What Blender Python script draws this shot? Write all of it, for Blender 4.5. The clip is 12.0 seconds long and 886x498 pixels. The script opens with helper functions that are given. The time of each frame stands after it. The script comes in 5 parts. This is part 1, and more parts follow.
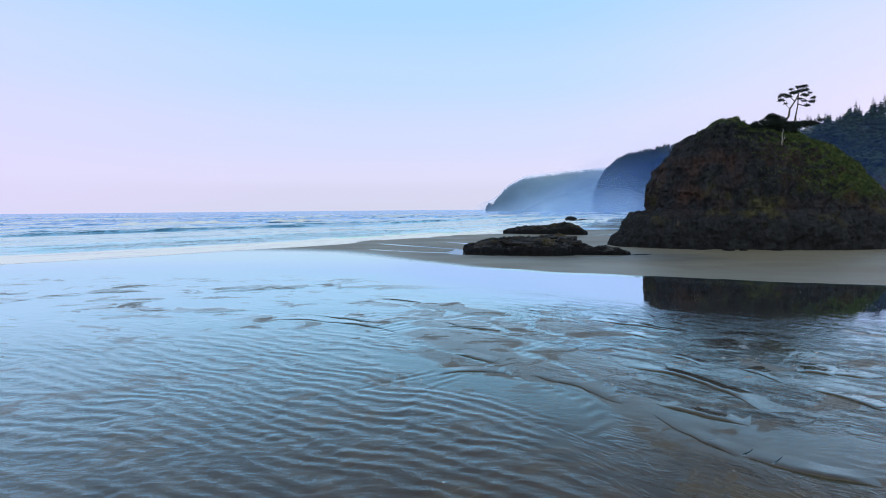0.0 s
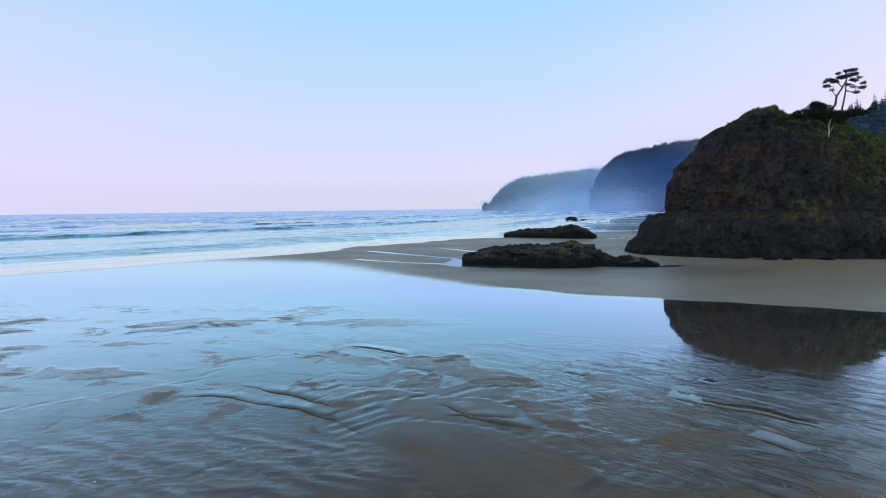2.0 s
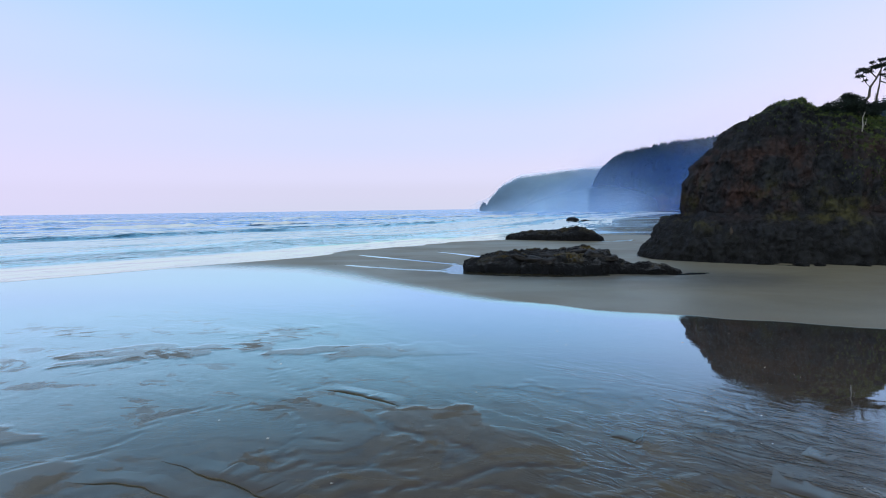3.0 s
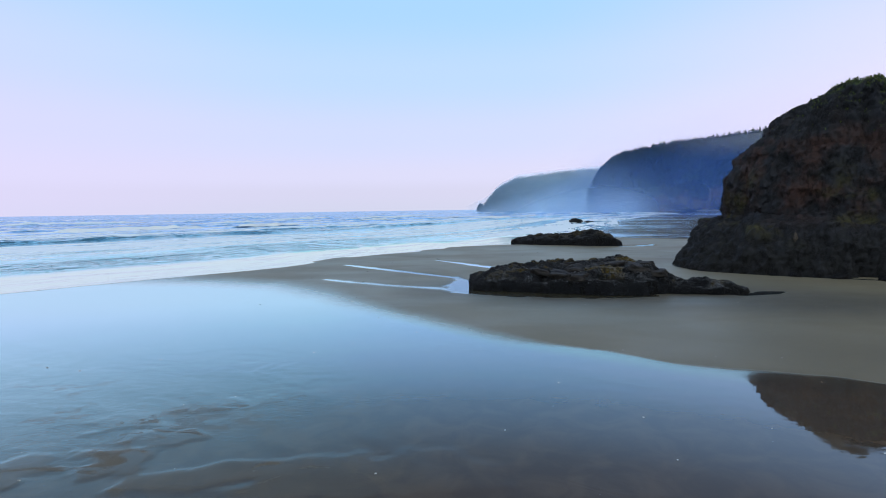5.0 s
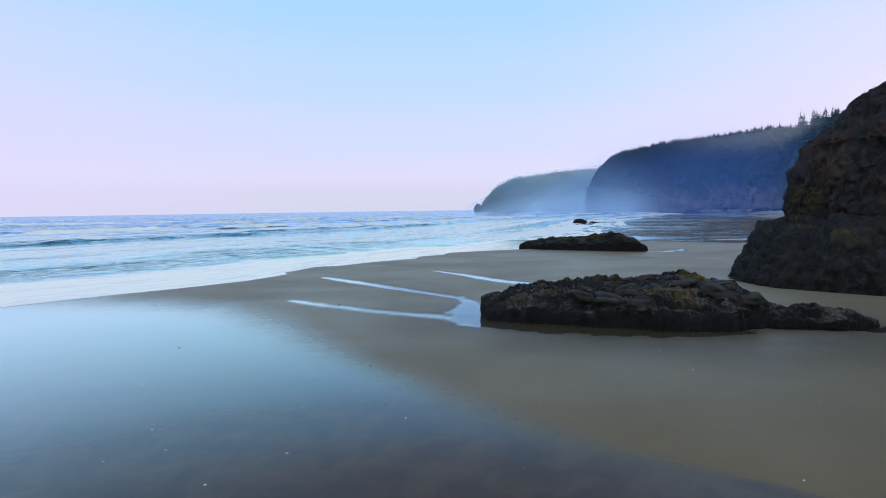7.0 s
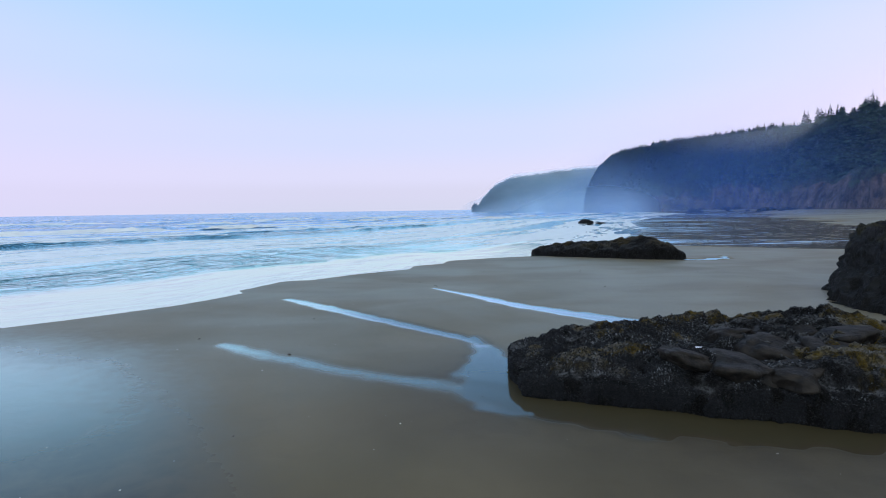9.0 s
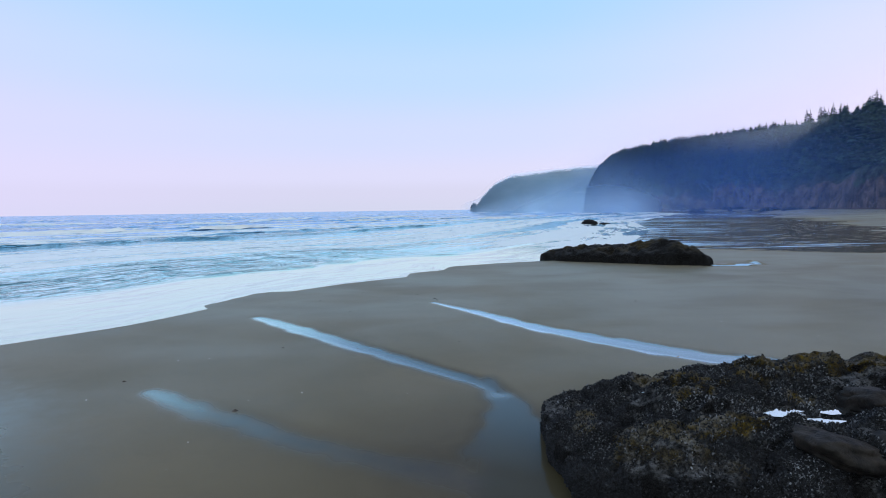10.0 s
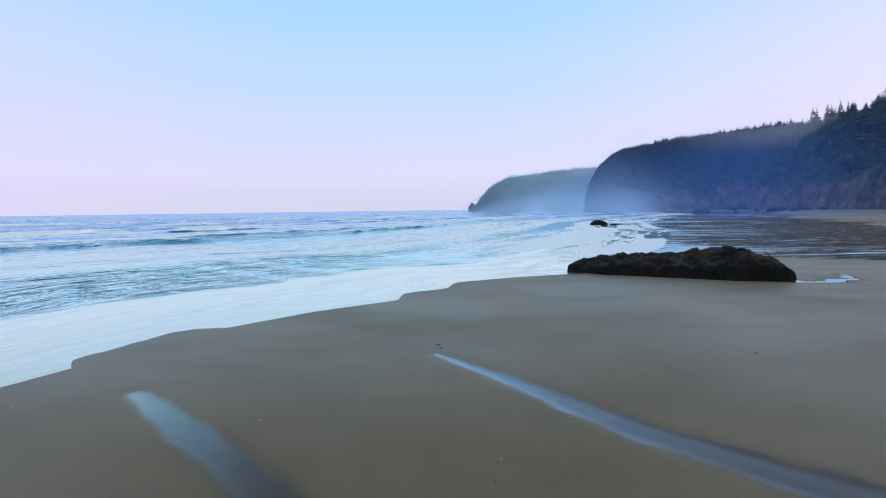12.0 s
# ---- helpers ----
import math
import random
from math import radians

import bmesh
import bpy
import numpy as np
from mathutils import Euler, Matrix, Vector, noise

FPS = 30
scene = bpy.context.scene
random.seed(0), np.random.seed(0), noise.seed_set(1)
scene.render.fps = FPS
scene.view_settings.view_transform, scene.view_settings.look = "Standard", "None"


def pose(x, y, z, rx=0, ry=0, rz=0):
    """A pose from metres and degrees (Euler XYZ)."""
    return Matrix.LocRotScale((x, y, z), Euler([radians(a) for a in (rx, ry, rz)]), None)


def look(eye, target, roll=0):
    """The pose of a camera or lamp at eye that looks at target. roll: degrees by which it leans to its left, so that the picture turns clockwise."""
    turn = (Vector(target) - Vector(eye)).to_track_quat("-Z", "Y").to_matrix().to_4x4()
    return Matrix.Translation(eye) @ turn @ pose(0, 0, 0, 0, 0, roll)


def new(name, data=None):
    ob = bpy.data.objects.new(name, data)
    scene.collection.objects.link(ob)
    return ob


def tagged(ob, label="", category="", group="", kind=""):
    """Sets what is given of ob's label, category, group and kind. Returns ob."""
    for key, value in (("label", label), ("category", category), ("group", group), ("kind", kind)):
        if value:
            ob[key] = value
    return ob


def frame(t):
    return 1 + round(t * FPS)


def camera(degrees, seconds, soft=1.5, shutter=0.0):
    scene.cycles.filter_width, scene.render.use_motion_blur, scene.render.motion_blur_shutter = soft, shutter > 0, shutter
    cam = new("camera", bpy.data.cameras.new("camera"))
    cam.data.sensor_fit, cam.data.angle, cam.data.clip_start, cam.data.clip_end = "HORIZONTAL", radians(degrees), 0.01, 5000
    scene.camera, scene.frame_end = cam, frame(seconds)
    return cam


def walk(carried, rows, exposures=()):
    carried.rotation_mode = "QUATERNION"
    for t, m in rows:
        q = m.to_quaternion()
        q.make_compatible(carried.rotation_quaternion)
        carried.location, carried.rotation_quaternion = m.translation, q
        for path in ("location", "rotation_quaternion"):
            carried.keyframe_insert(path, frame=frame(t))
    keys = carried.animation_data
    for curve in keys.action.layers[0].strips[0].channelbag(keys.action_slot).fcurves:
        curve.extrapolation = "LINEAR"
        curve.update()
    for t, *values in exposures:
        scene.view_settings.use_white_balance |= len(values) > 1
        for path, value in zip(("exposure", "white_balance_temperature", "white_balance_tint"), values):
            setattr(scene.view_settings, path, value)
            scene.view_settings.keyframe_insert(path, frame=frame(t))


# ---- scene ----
cam = camera(78.0, 12.0, soft=1.0)
PATH = [
    (0, (0.556, -1.066, 7.826), (-0.494, 98.663, 0.547), -0.46),
    (0.5, (0.586, 2.251, 8.024), (-0.261, 101.977, 0.675), -0.52),
    (1, (0.575, 5.739, 8.207), (-0.076, 105.464, 0.817), -0.56),
    (1.5, (0.532, 9.358, 8.368), (0.070, 109.082, 0.959), -0.61),
    (2, (0.464, 13.072, 8.502), (0.185, 112.797, 1.093), -0.64),
    (2.5, (0.377, 16.856, 8.609), (0.276, 116.582, 1.213), -0.68),
    (3, (0.278, 20.692, 8.687), (0.349, 120.420, 1.313), -0.70),
    (5, (-0.151, 36.392, 8.773), (0.568, 136.126, 1.514), -0.77),
    (5.5, (-0.248, 40.404, 8.758), (0.624, 140.138, 1.521), -0.78),
    (6, (-0.337, 44.461, 8.739), (0.686, 144.195, 1.519), -0.78),
    (6.5, (-0.416, 48.572, 8.719), (0.754, 148.305, 1.509), -0.78),
    (8.5, (-0.635, 65.705, 8.708), (1.094, 165.428, 1.475), -0.77),
    (9, (-0.672, 70.188, 8.728), (1.189, 169.908, 1.477), -0.77),
    (9.5, (-0.706, 74.752, 8.754), (1.281, 174.468, 1.484), -0.76),
    (10, (-0.741, 79.389, 8.778), (1.369, 179.101, 1.491), -0.75),
    (10.5, (-0.781, 84.088, 8.794), (1.445, 183.796, 1.494), -0.74),
    (11, (-0.831, 88.829, 8.789), (1.506, 188.534, 1.484), -0.73),
    (11.5, (-0.897, 93.585, 8.749), (1.544, 193.288, 1.450), -0.72),
    (12, (-0.985, 98.323, 8.654), (1.554, 198.026, 1.378), -0.72),
]
walk(cam, [(t, look(eye, target, roll)) for t, eye, target, roll in PATH])

# ---- world, sun, exposure ----
SUN_AZ, SUN_EL = 52.0, 6.0          # degrees to the right of the walk, above the horizon
scene.view_settings.exposure = 0.0


def world_sky():
    w = bpy.data.worlds.new("dawn_sky")
    w.use_nodes = True
    nt = w.node_tree
    nt.nodes.clear()
    N, L = nt.nodes.new, nt.links.new
    out, bg = N("ShaderNodeOutputWorld"), N("ShaderNodeBackground")
    tc, sep = N("ShaderNodeTexCoord"), N("ShaderNodeSeparateXYZ")
    L(tc.outputs["Generated"], sep.inputs[0])

    def gradient(stops):
        ramp = N("ShaderNodeValToRGB")
        ramp.color_ramp.interpolation = "EASE"
        e = ramp.color_ramp.elements
        e[0].position, e[0].color = 0.0, stops[0][1]
        e[1].position, e[1].color = 1.0, stops[-1][1]
        for p, c in stops[1:-1]:
            k = e.new(p)
            k.color = c
        L(sep.outputs["Z"], ramp.inputs[0])
        return ramp.outputs[0]

    # over the sea the high sky stays bright; inland it darkens early
    sea_side = N("ShaderNodeMapRange"); sea_side.interpolation_type = "SMOOTHSTEP"
    for i, v in ((1, 0.05), (2, -0.60), (3, 0.0), (4, 1.0)):
        sea_side.inputs[i].default_value = v
    L(sep.outputs["X"], sea_side.inputs[0])
    vault = N("ShaderNodeMix"); vault.data_type = "RGBA"
    L(sea_side.outputs[0], vault.inputs["Factor"])
    L(gradient(SKY_LAND), vault.inputs["A"]); L(gradient(SKY_SEA), vault.inputs["B"])
    # rosier towards the sides, bluer ahead
    ab = N("ShaderNodeMath"); ab.operation = "ABSOLUTE"
    L(sep.outputs["X"], ab.inputs[0])
    side = N("ShaderNodeMapRange"); side.interpolation_type = "SMOOTHSTEP"
    for i, v in ((1, 0.15), (2, 0.80), (3, 0.0), (4, 0.60)):
        side.inputs[i].default_value = v
    L(ab.outputs[0], side.inputs[0])
    low = N("ShaderNodeMapRange"); low.interpolation_type = "SMOOTHSTEP"
    for i, v in ((1, 0.0), (2, 0.55), (3, 1.0), (4, 0.15)):
        low.inputs[i].default_value = v
    L(sep.outputs["Z"], low.inputs[0])
    mul = N("ShaderNodeMath"); mul.operation = "MULTIPLY"
    L(side.outputs[0], mul.inputs[0]); L(low.outputs[0], mul.inputs[1])
    rose = N("ShaderNodeMix"); rose.data_type = "RGBA"
    rose.inputs["B"].default_value = (0.77, 0.70, 1.0, 1)
    L(mul.outputs[0], rose.inputs["Factor"]); L(vault.outputs["Result"], rose.inputs["A"])
    # a pale rosy glow low on the landward side, over the hidden sun
    dawn = N("ShaderNodeMapRange"); dawn.interpolation_type = "SMOOTHSTEP"
    for i, v in ((1, 0.10), (2, 0.75), (3, 0.0), (4, 0.5)):
        dawn.inputs[i].default_value = v
    L(sep.outputs["X"], dawn.inputs[0])
    near_low = N("ShaderNodeMath"); near_low.operation = "MULTIPLY"
    L(dawn.outputs[0], near_low.inputs[0]); L(low.outputs[0], near_low.inputs[1])
    glow = N("ShaderNodeMix"); glow.data_type = "RGBA"
    glow.inputs["B"].default_value = (0.86, 0.76, 1.02, 1)
    L(near_low.outputs[0], glow.inputs["Factor"]); L(rose.outputs["Result"], glow.inputs["A"])
    # paler behind the walk: fill added out of view to lift the beach light
    behind = N("ShaderNodeMapRange"); behind.interpolation_type = "SMOOTHSTEP"
    for i, v in ((1, 0.60), (2, -0.45), (3, 0.0), (4, 0.95)):
        behind.inputs[i].default_value = v
    L(sep.outputs["Y"], behind.inputs[0])
    rear_fill = N("ShaderNodeMix"); rear_fill.data_type = "RGBA"
    rear_fill.inputs["B"].default_value = (0.96, 1.04, 1.06, 1)
    L(behind.outputs[0], rear_fill.inputs["Factor"]); L(glow.outputs["Result"], rear_fill.inputs["A"])
    sky = N("ShaderNodeTexSky")
    sky.sky_type, sky.sun_disc = "NISHITA", False
    sky.sun_elevation, sky.sun_rotation = radians(SUN_EL), radians(SUN_AZ)
    dim = N("ShaderNodeMix"); dim.data_type, dim.blend_type = "RGBA", "MULTIPLY"
    dim.inputs["Factor"].default_value = 1.0
    dim.inputs["B"].default_value = (0.08, 0.08, 0.08, 1)
    L(sky.outputs[0], dim.inputs["A"])
    mix = N("ShaderNodeMix"); mix.data_type = "RGBA"
    mix.inputs["Factor"].default_value = 0.06
    L(rear_fill.outputs["Result"], mix.inputs["A"]); L(dim.outputs["Result"], mix.inputs["B"])
    L(mix.outputs["Result"], bg.inputs["Color"])
    bg.inputs["Strength"].default_value = 1.08
    L(bg.outputs[0], out.inputs[0])
    scene.world = w


SKY = [(0.0, (0.65, 0.67, 0.86, 1)), (0.03, (0.67, 0.67, 0.88, 1)), (0.06, (0.71, 0.71, 0.95, 1)), (0.13, (0.64, 0.71, 1.0, 1)), (0.23, (0.52, 0.71, 1.0, 1)), (0.34, (0.41, 0.68, 1.0, 1))]
SKY_LAND = SKY + [(0.50, (0.13, 0.23, 0.42, 1)), (1.0, (0.14, 0.24, 0.42, 1))]
SKY_SEA = SKY + [(0.55, (0.26, 0.52, 0.86, 1)), (1.0, (0.16, 0.30, 0.52, 1))]
world_sky()
sun = new("sun", bpy.data.lights.new("sun", "SUN"))
sun.data.energy, sun.data.angle, sun.data.color = 2.2, radians(0.6), (1.0, 0.80, 0.62)
az, el = radians(SUN_AZ), radians(SUN_EL)
sun.matrix_world = look((0, 0, 300), (-math.sin(az) * math.cos(el), -math.cos(az) * math.cos(el), 300 - math.sin(el)))


# ---- noise and plan curves ----
def lattice(ix, iy, iz, seed):
    h = (ix * 374761393 + iy * 668265263 + iz * 2147483647 + seed * 1274126177) & 0xFFFFFFFF
    h = ((h ^ (h >> 13)) * 1274126177) & 0xFFFFFFFF
    h = ((h ^ (h >> 16)) * 2246822519) & 0xFFFFFFFF
    return ((h ^ (h >> 15)) & 0xFFFFFF) / 0xFFFFFF * 2 - 1


def vnoise(x, y, z=0.0, seed=0):
    """Smooth value noise in -1..1 on arrays."""
    x, y, z = np.broadcast_arrays(np.asarray(x, float), np.asarray(y, float), np.asarray(z, float))
    fx, fy, fz = np.floor(x), np.floor(y), np.floor(z)
    ix, iy, iz = fx.astype(np.int64), fy.astype(np.int64), fz.astype(np.int64)
    a, b, c = x - fx, y - fy, z - fz
    a, b, c = (t * t * t * (t * (t * 6 - 15) + 10) for t in (a, b, c))
    r = 0
    for i, wa in ((0, 1 - a), (1, a)):
        for j, wb in ((0, 1 - b), (1, b)):
            for k, wc in ((0, 1 - c), (1, c)):
                r = r + wa * wb * wc * lattice(ix + i, iy + j, iz + k, seed)
    return r


def fbm(x, y, z=0.0, octaves=4, seed=0, gain=0.5):
    r, amp, tot = 0, 1.0, 0
    for o in range(octaves):
        k = 2.03 ** o
        r = r + amp * vnoise(np.asarray(x) * k, np.asarray(y) * k, np.asarray(z) * k, seed + o * 17)
        tot += amp
        amp *= gain
    return r / tot


def smooth(a, b, v):
    t = np.clip((v - a) / (b - a), 0, 1)
    return t * t * (3 - 2 * t)


def worley(x, y, z=0.0, seed=0):
    """Distance to the nearest of jittered lattice points, on arrays."""
    x, y, z = np.broadcast_arrays(np.asarray(x, float), np.asarray(y, float), np.asarray(z, float))
    ix, iy, iz = (np.floor(a).astype(np.int64) for a in (x, y, z))
    best = np.full(x.shape, 9.0)
    for i in (-1, 0, 1):
        for j in (-1, 0, 1):
            for k in (-1, 0, 1):
                a, b, c = ix + i, iy + j, iz + k
                px, py, pz = (g + 0.5 + 0.42 * lattice(a, b, c, seed + n) for n, g in ((0, a), (1, b), (2, c)))
                best = np.minimum(best, (x - px) ** 2 + (y - py) ** 2 + (z - pz) ** 2)
    return np.sqrt(best)


def to_line(x, y, pts, widths=None):
    """Distance from points to a polyline, and the half width there."""
    best = np.full(np.shape(x), 1e9)
    wid = np.zeros(np.shape(x))
    for i in range(len(pts) - 1):
        (ax, ay), (bx, by) = pts[i], pts[i + 1]
        dx, dy = bx - ax, by - ay
        t = np.clip(((x - ax) * dx + (y - ay) * dy) / (dx * dx + dy * dy), 0, 1)
        d = np.hypot(x - ax - t * dx, y - ay - t * dy)
        near = d < best
        if widths:
            wid = np.where(near, widths[i] + (widths[i + 1] - widths[i]) * t, wid)
        best = np.where(near, d, best)
    return (best, wid) if widths else best


# the shore: along u, seaward along n
U, SEAWARD = np.array((0.70, 0.714)), np.array((-0.714, 0.70))
SHORE = [(-900, -760), (-400, -265), (-200, -75), (-110, 40), (-69, 83), (-57, 93), (-38.2, 113), (-32.5, 118), (-27, 123.8), (-24.8, 127.6), (-22.6, 132.6), (-20.4, 138.8), (-13.4, 146.8),
         (-6.2, 152.4), (-5.8, 156.8), (-1.2, 159.6), (-0.2, 164.4), (8, 168.6), (17.5, 171.5), (46, 214), (78, 281), (112, 389), (205, 560), (300, 715), (340, 1000), (420, 2600)]
SHORE_S = [x * U[0] + y * U[1] for x, y in SHORE]
SHORE_O = [x * SEAWARD[0] + y * SEAWARD[1] for x, y in SHORE]


def seaward(x, y):
    """Metres seaward of the water's edge."""
    s = x * U[0] + y * U[1]
    o = x * SEAWARD[0] + y * SEAWARD[1]
    edge = np.interp(s, SHORE_S, SHORE_O) + 0.5 * fbm(s * 0.11, 3.0, octaves=3, seed=5) + 0.25 * fbm(s * 0.7, 9.0, octaves=2, seed=6)
    return o - edge


# ---- materials ----
class Mat:
    """A node material with a few shorthands."""

    def __init__(self, name):
        self.m = bpy.data.materials.new(name)
        self.m.use_nodes = True
        self.nt = self.m.node_tree
        self.b = self.nt.nodes["Principled BSDF"]
        self.out = self.nt.nodes["Material Output"]
        self.co = self.nt.nodes.new("ShaderNodeTexCoord").outputs["Object"]

    def n(self, kind):
        return self.nt.nodes.new("ShaderNode" + kind)

    def l(self, a, b):
        self.nt.links.new(a, b)

    def put(self, name, v):
        s = self.b.inputs[name]
        if isinstance(v, tuple):
            s.default_value = (*v, 1)
        elif isinstance(v, (int, float)):
            s.default_value = v
        else:
            self.l(v, s)

    def mapped(self, scale, co=None, rot=(0, 0, 0)):
        m = self.n("Mapping")
        m.inputs["Scale"].default_value = scale
        m.inputs["Rotation"].default_value = rot
        self.l(co or self.co, m.inputs[0])
        return m.outputs[0]

    def noise(self, scale, detail=4.0, rough=0.55, co=None, warp=0.0):
        t = self.n("TexNoise")
        t.inputs["Scale"].default_value, t.inputs["Detail"].default_value = scale, detail
        t.inputs["Roughness"].default_value, t.inputs["Distortion"].default_value = rough, warp
        self.l(co or self.co, t.inputs["Vector"])
        return t.outputs["Fac"]

    def voronoi(self, scale, co=None, feature="F1", out="Distance"):
        t = self.n("TexVoronoi")
        t.feature = feature
        t.inputs["Scale"].default_value = scale
        self.l(co or self.co, t.inputs["Vector"])
        return t.outputs[out]

    def attr(self, name, out="Fac"):
        a = self.n("Attribute")
        a.attribute_name = name
        return a.outputs[out]

    def rng(self, v, a, b, c=0.0, d=1.0, soft=True):
        r = self.n("MapRange")
        r.interpolation_type = "SMOOTHSTEP" if soft else "LINEAR"
        for i, k in enumerate((a, b, c, d)):
            r.inputs[i + 1].default_value = k
        self.l(v, r.inputs[0])
        return r.outputs[0]

    def math(self, op, a, b=0.0, c=0.0):
        m = self.n("Math")
        m.operation = op
        for i, v in enumerate((a, b, c)):
            if isinstance(v, (int, float)):
                m.inputs[i].default_value = v
            else:
                self.l(v, m.inputs[i])
        return m.outputs[0]

    def mix(self, f, a, b, blend="MIX"):
        m = self.n("Mix")
        m.data_type, m.blend_type = "RGBA", blend
        for key, v in (("Factor", f), ("A", a), ("B", b)):
            if isinstance(v, (int, float)):
                m.inputs[key].default_value = v if key == "Factor" else (v, v, v, 1)
            elif isinstance(v, tuple):
                m.inputs[key].default_value = (*v, 1)
            else:
                self.l(v, m.inputs[key])
        return m.outputs["Result"]

    def bump(self, height, strength, distance, normal=None):
        b = self.n("Bump")
        b.inputs["Distance"].default_value = distance
        if isinstance(strength, (int, float)):
            b.inputs["Strength"].default_value = strength
        else:
            self.l(strength, b.inputs["Strength"])
        self.l(height, b.inputs["Height"])
        if normal:
            self.l(normal, b.inputs["Normal"])
        return b.outputs[0]

    def sheen(self, strength, tint, rough, normal, stops):
        """Lays a mirror film over the surface: its gloss rises towards grazing views along stops (facing, amount)."""
        lw, gl, mx, ramp = self.n("LayerWeight"), self.n("BsdfGlossy"), self.n("MixShader"), self.n("ValToRGB")
        lw.inputs["Blend"].default_value = 0.5
        e = ramp.color_ramp.elements
        e[0].position, e[0].color = stops[0][0], (stops[0][1],) * 3 + (1,)
        e[1].position, e[1].color = stops[-1][0], (stops[-1][1],) * 3 + (1,)
        for p, v in stops[1:-1]:
            e.new(p).color = (v, v, v, 1)
        self.l(lw.outputs["Facing"], ramp.inputs[0])
        if isinstance(tint, tuple):
            gl.inputs["Color"].default_value = (*tint, 1)
        else:
            self.l(tint, gl.inputs["Color"])
        self.l(rough, gl.inputs["Roughness"])
        self.l(normal, gl.inputs["Normal"])
        self.l(normal, lw.inputs["Normal"])
        self.l(self.math("MULTIPLY", ramp.outputs[0], strength), mx.inputs[0])
        self.l(self.b.outputs[0], mx.inputs[1])
        self.l(gl.outputs[0], mx.inputs[2])
        self.l(mx.outputs[0], self.out.inputs["Surface"])

    def up(self):
        g, s = self.n("NewGeometry"), self.n("SeparateXYZ")
        self.l(g.outputs["Normal"], s.inputs[0])
        return s.outputs["Z"]

    def xyz(self, i):
        s = self.n("SeparateXYZ")
        self.l(self.co, s.inputs[0])
        return s.outputs[i]


FILM = [(0.30, 0.03), (0.48, 0.045), (0.58, 0.085), (0.66, 0.20), (0.74, 0.47), (0.84, 0.86), (0.93, 0.95)]


def sand_material():
    m = Mat("wet_beach_sand")
    wet, ripple, film, swash_shine = m.attr("wet"), m.attr("ripple"), m.attr("film"), m.attr("swash_shine")
    edge = m.math("ADD", wet, m.math("MULTIPLY", m.math("SUBTRACT", m.noise(1.3, 3), 0.5), 0.16))
    blotch = m.noise(0.33, 7, 0.66, m.mapped((0.8, 1.3, 1), rot=(0, 0, 0.6)), 0.7)
    edge = m.math("SUBTRACT", edge, m.math("MULTIPLY", m.rng(blotch, 0.53, 0.61), m.math("MULTIPLY", m.rng(ripple, 0.06, 0.16), 0.46)))
    w = m.rng(edge, 0.18, 0.82)
    grain, cloud, stain = m.noise(60, 2), m.noise(0.10, 4, 0.6), m.noise(0.6, 5, 0.6, warp=0.6)
    dry = m.mix(m.rng(cloud, 0.30, 0.70), (0.124, 0.102, 0.060), (0.154, 0.126, 0.079))
    dry = m.mix(m.math("MULTIPLY", m.attr("damp"), m.rng(stain, 0.2, 0.8, 0.9, 0.6)), dry, (0.046, 0.036, 0.026))
    dry = m.mix(m.math("MULTIPLY", m.rng(stain, 0.45, 0.75), 0.22), dry, (0.088, 0.074, 0.052))
    soaked = m.mix(m.rng(stain, 0.35, 0.7), (0.052, 0.035, 0.021), (0.078, 0.053, 0.031))
    col = m.mix(w, dry, soaked)
    col = m.mix(m.math("MULTIPLY", m.rng(grain, 0.5, 0.75), 0.18), col, (0.07, 0.06, 0.05))
    col = m.mix(m.attr("deep"), col, (0.050, 0.042, 0.022))
    # swash paled for froth, and for sky reflection the film lacks
    col = m.mix(m.math("MULTIPLY", swash_shine, 0.8), col, (0.30, 0.34, 0.33))
    m.put("Base Color", col)
    patch = m.noise(0.07, 3, 0.5, m.mapped((1, 1.6, 1)), 0.4)
    m.put("IOR", 1.33)
    m.put("Specular IOR Level", 0.2)
    m.put("Roughness", 0.55)
    # fine wrinkles of running water on top of the ripples of the sand itself
    fine = m.noise(3.4, 6, 0.68, m.mapped((0.55, 1, 1), rot=(0, 0, 0.3)), 0.8)
    h = m.math("MULTIPLY", fine, ripple)
    turned = m.mapped((1, 1, 1), rot=(0, 0, 0.75))
    rill = m.math("ABSOLUTE", m.math("SUBTRACT", m.noise(1.0, 5, 0.62, m.mapped((0.34, 1.0, 1), turned), 0.9), 0.5))
    h = m.math("ADD", h, m.math("MULTIPLY", m.rng(rill, 0.0, 0.16), m.math("MULTIPLY", m.attr("flow"), 0.5)))
    nrm = m.bump(h, 0.5, 0.085)
    micro = m.math("MULTIPLY", m.math("SUBTRACT", 1.0, w), 0.22)
    sandy = m.bump(m.noise(14, 4, 0.65), micro, 0.02, nrm)
    m.put("Normal", sandy)
    # long thin swash lines that catch the sky on the far flat
    line = m.noise(0.26, 7, 0.72, m.mapped((0.07, 1.0, 1), rot=(0, 0, 0.10)), 0.8)
    streak = m.rng(m.math("ADD", line, m.math("MULTIPLY", m.attr("streak"), 0.30)), 0.66, 0.76)
    streak = m.math("MULTIPLY", streak, m.math("MULTIPLY", m.rng(m.attr("streak"), 0.0, 0.2), 0.5))
    gloss = m.mix(w, m.rng(patch, 0.25, 0.75, 0.36, 0.50), m.math("ADD", m.rng(film, 0.0, 1.0, 0.09, 0.02), streak))
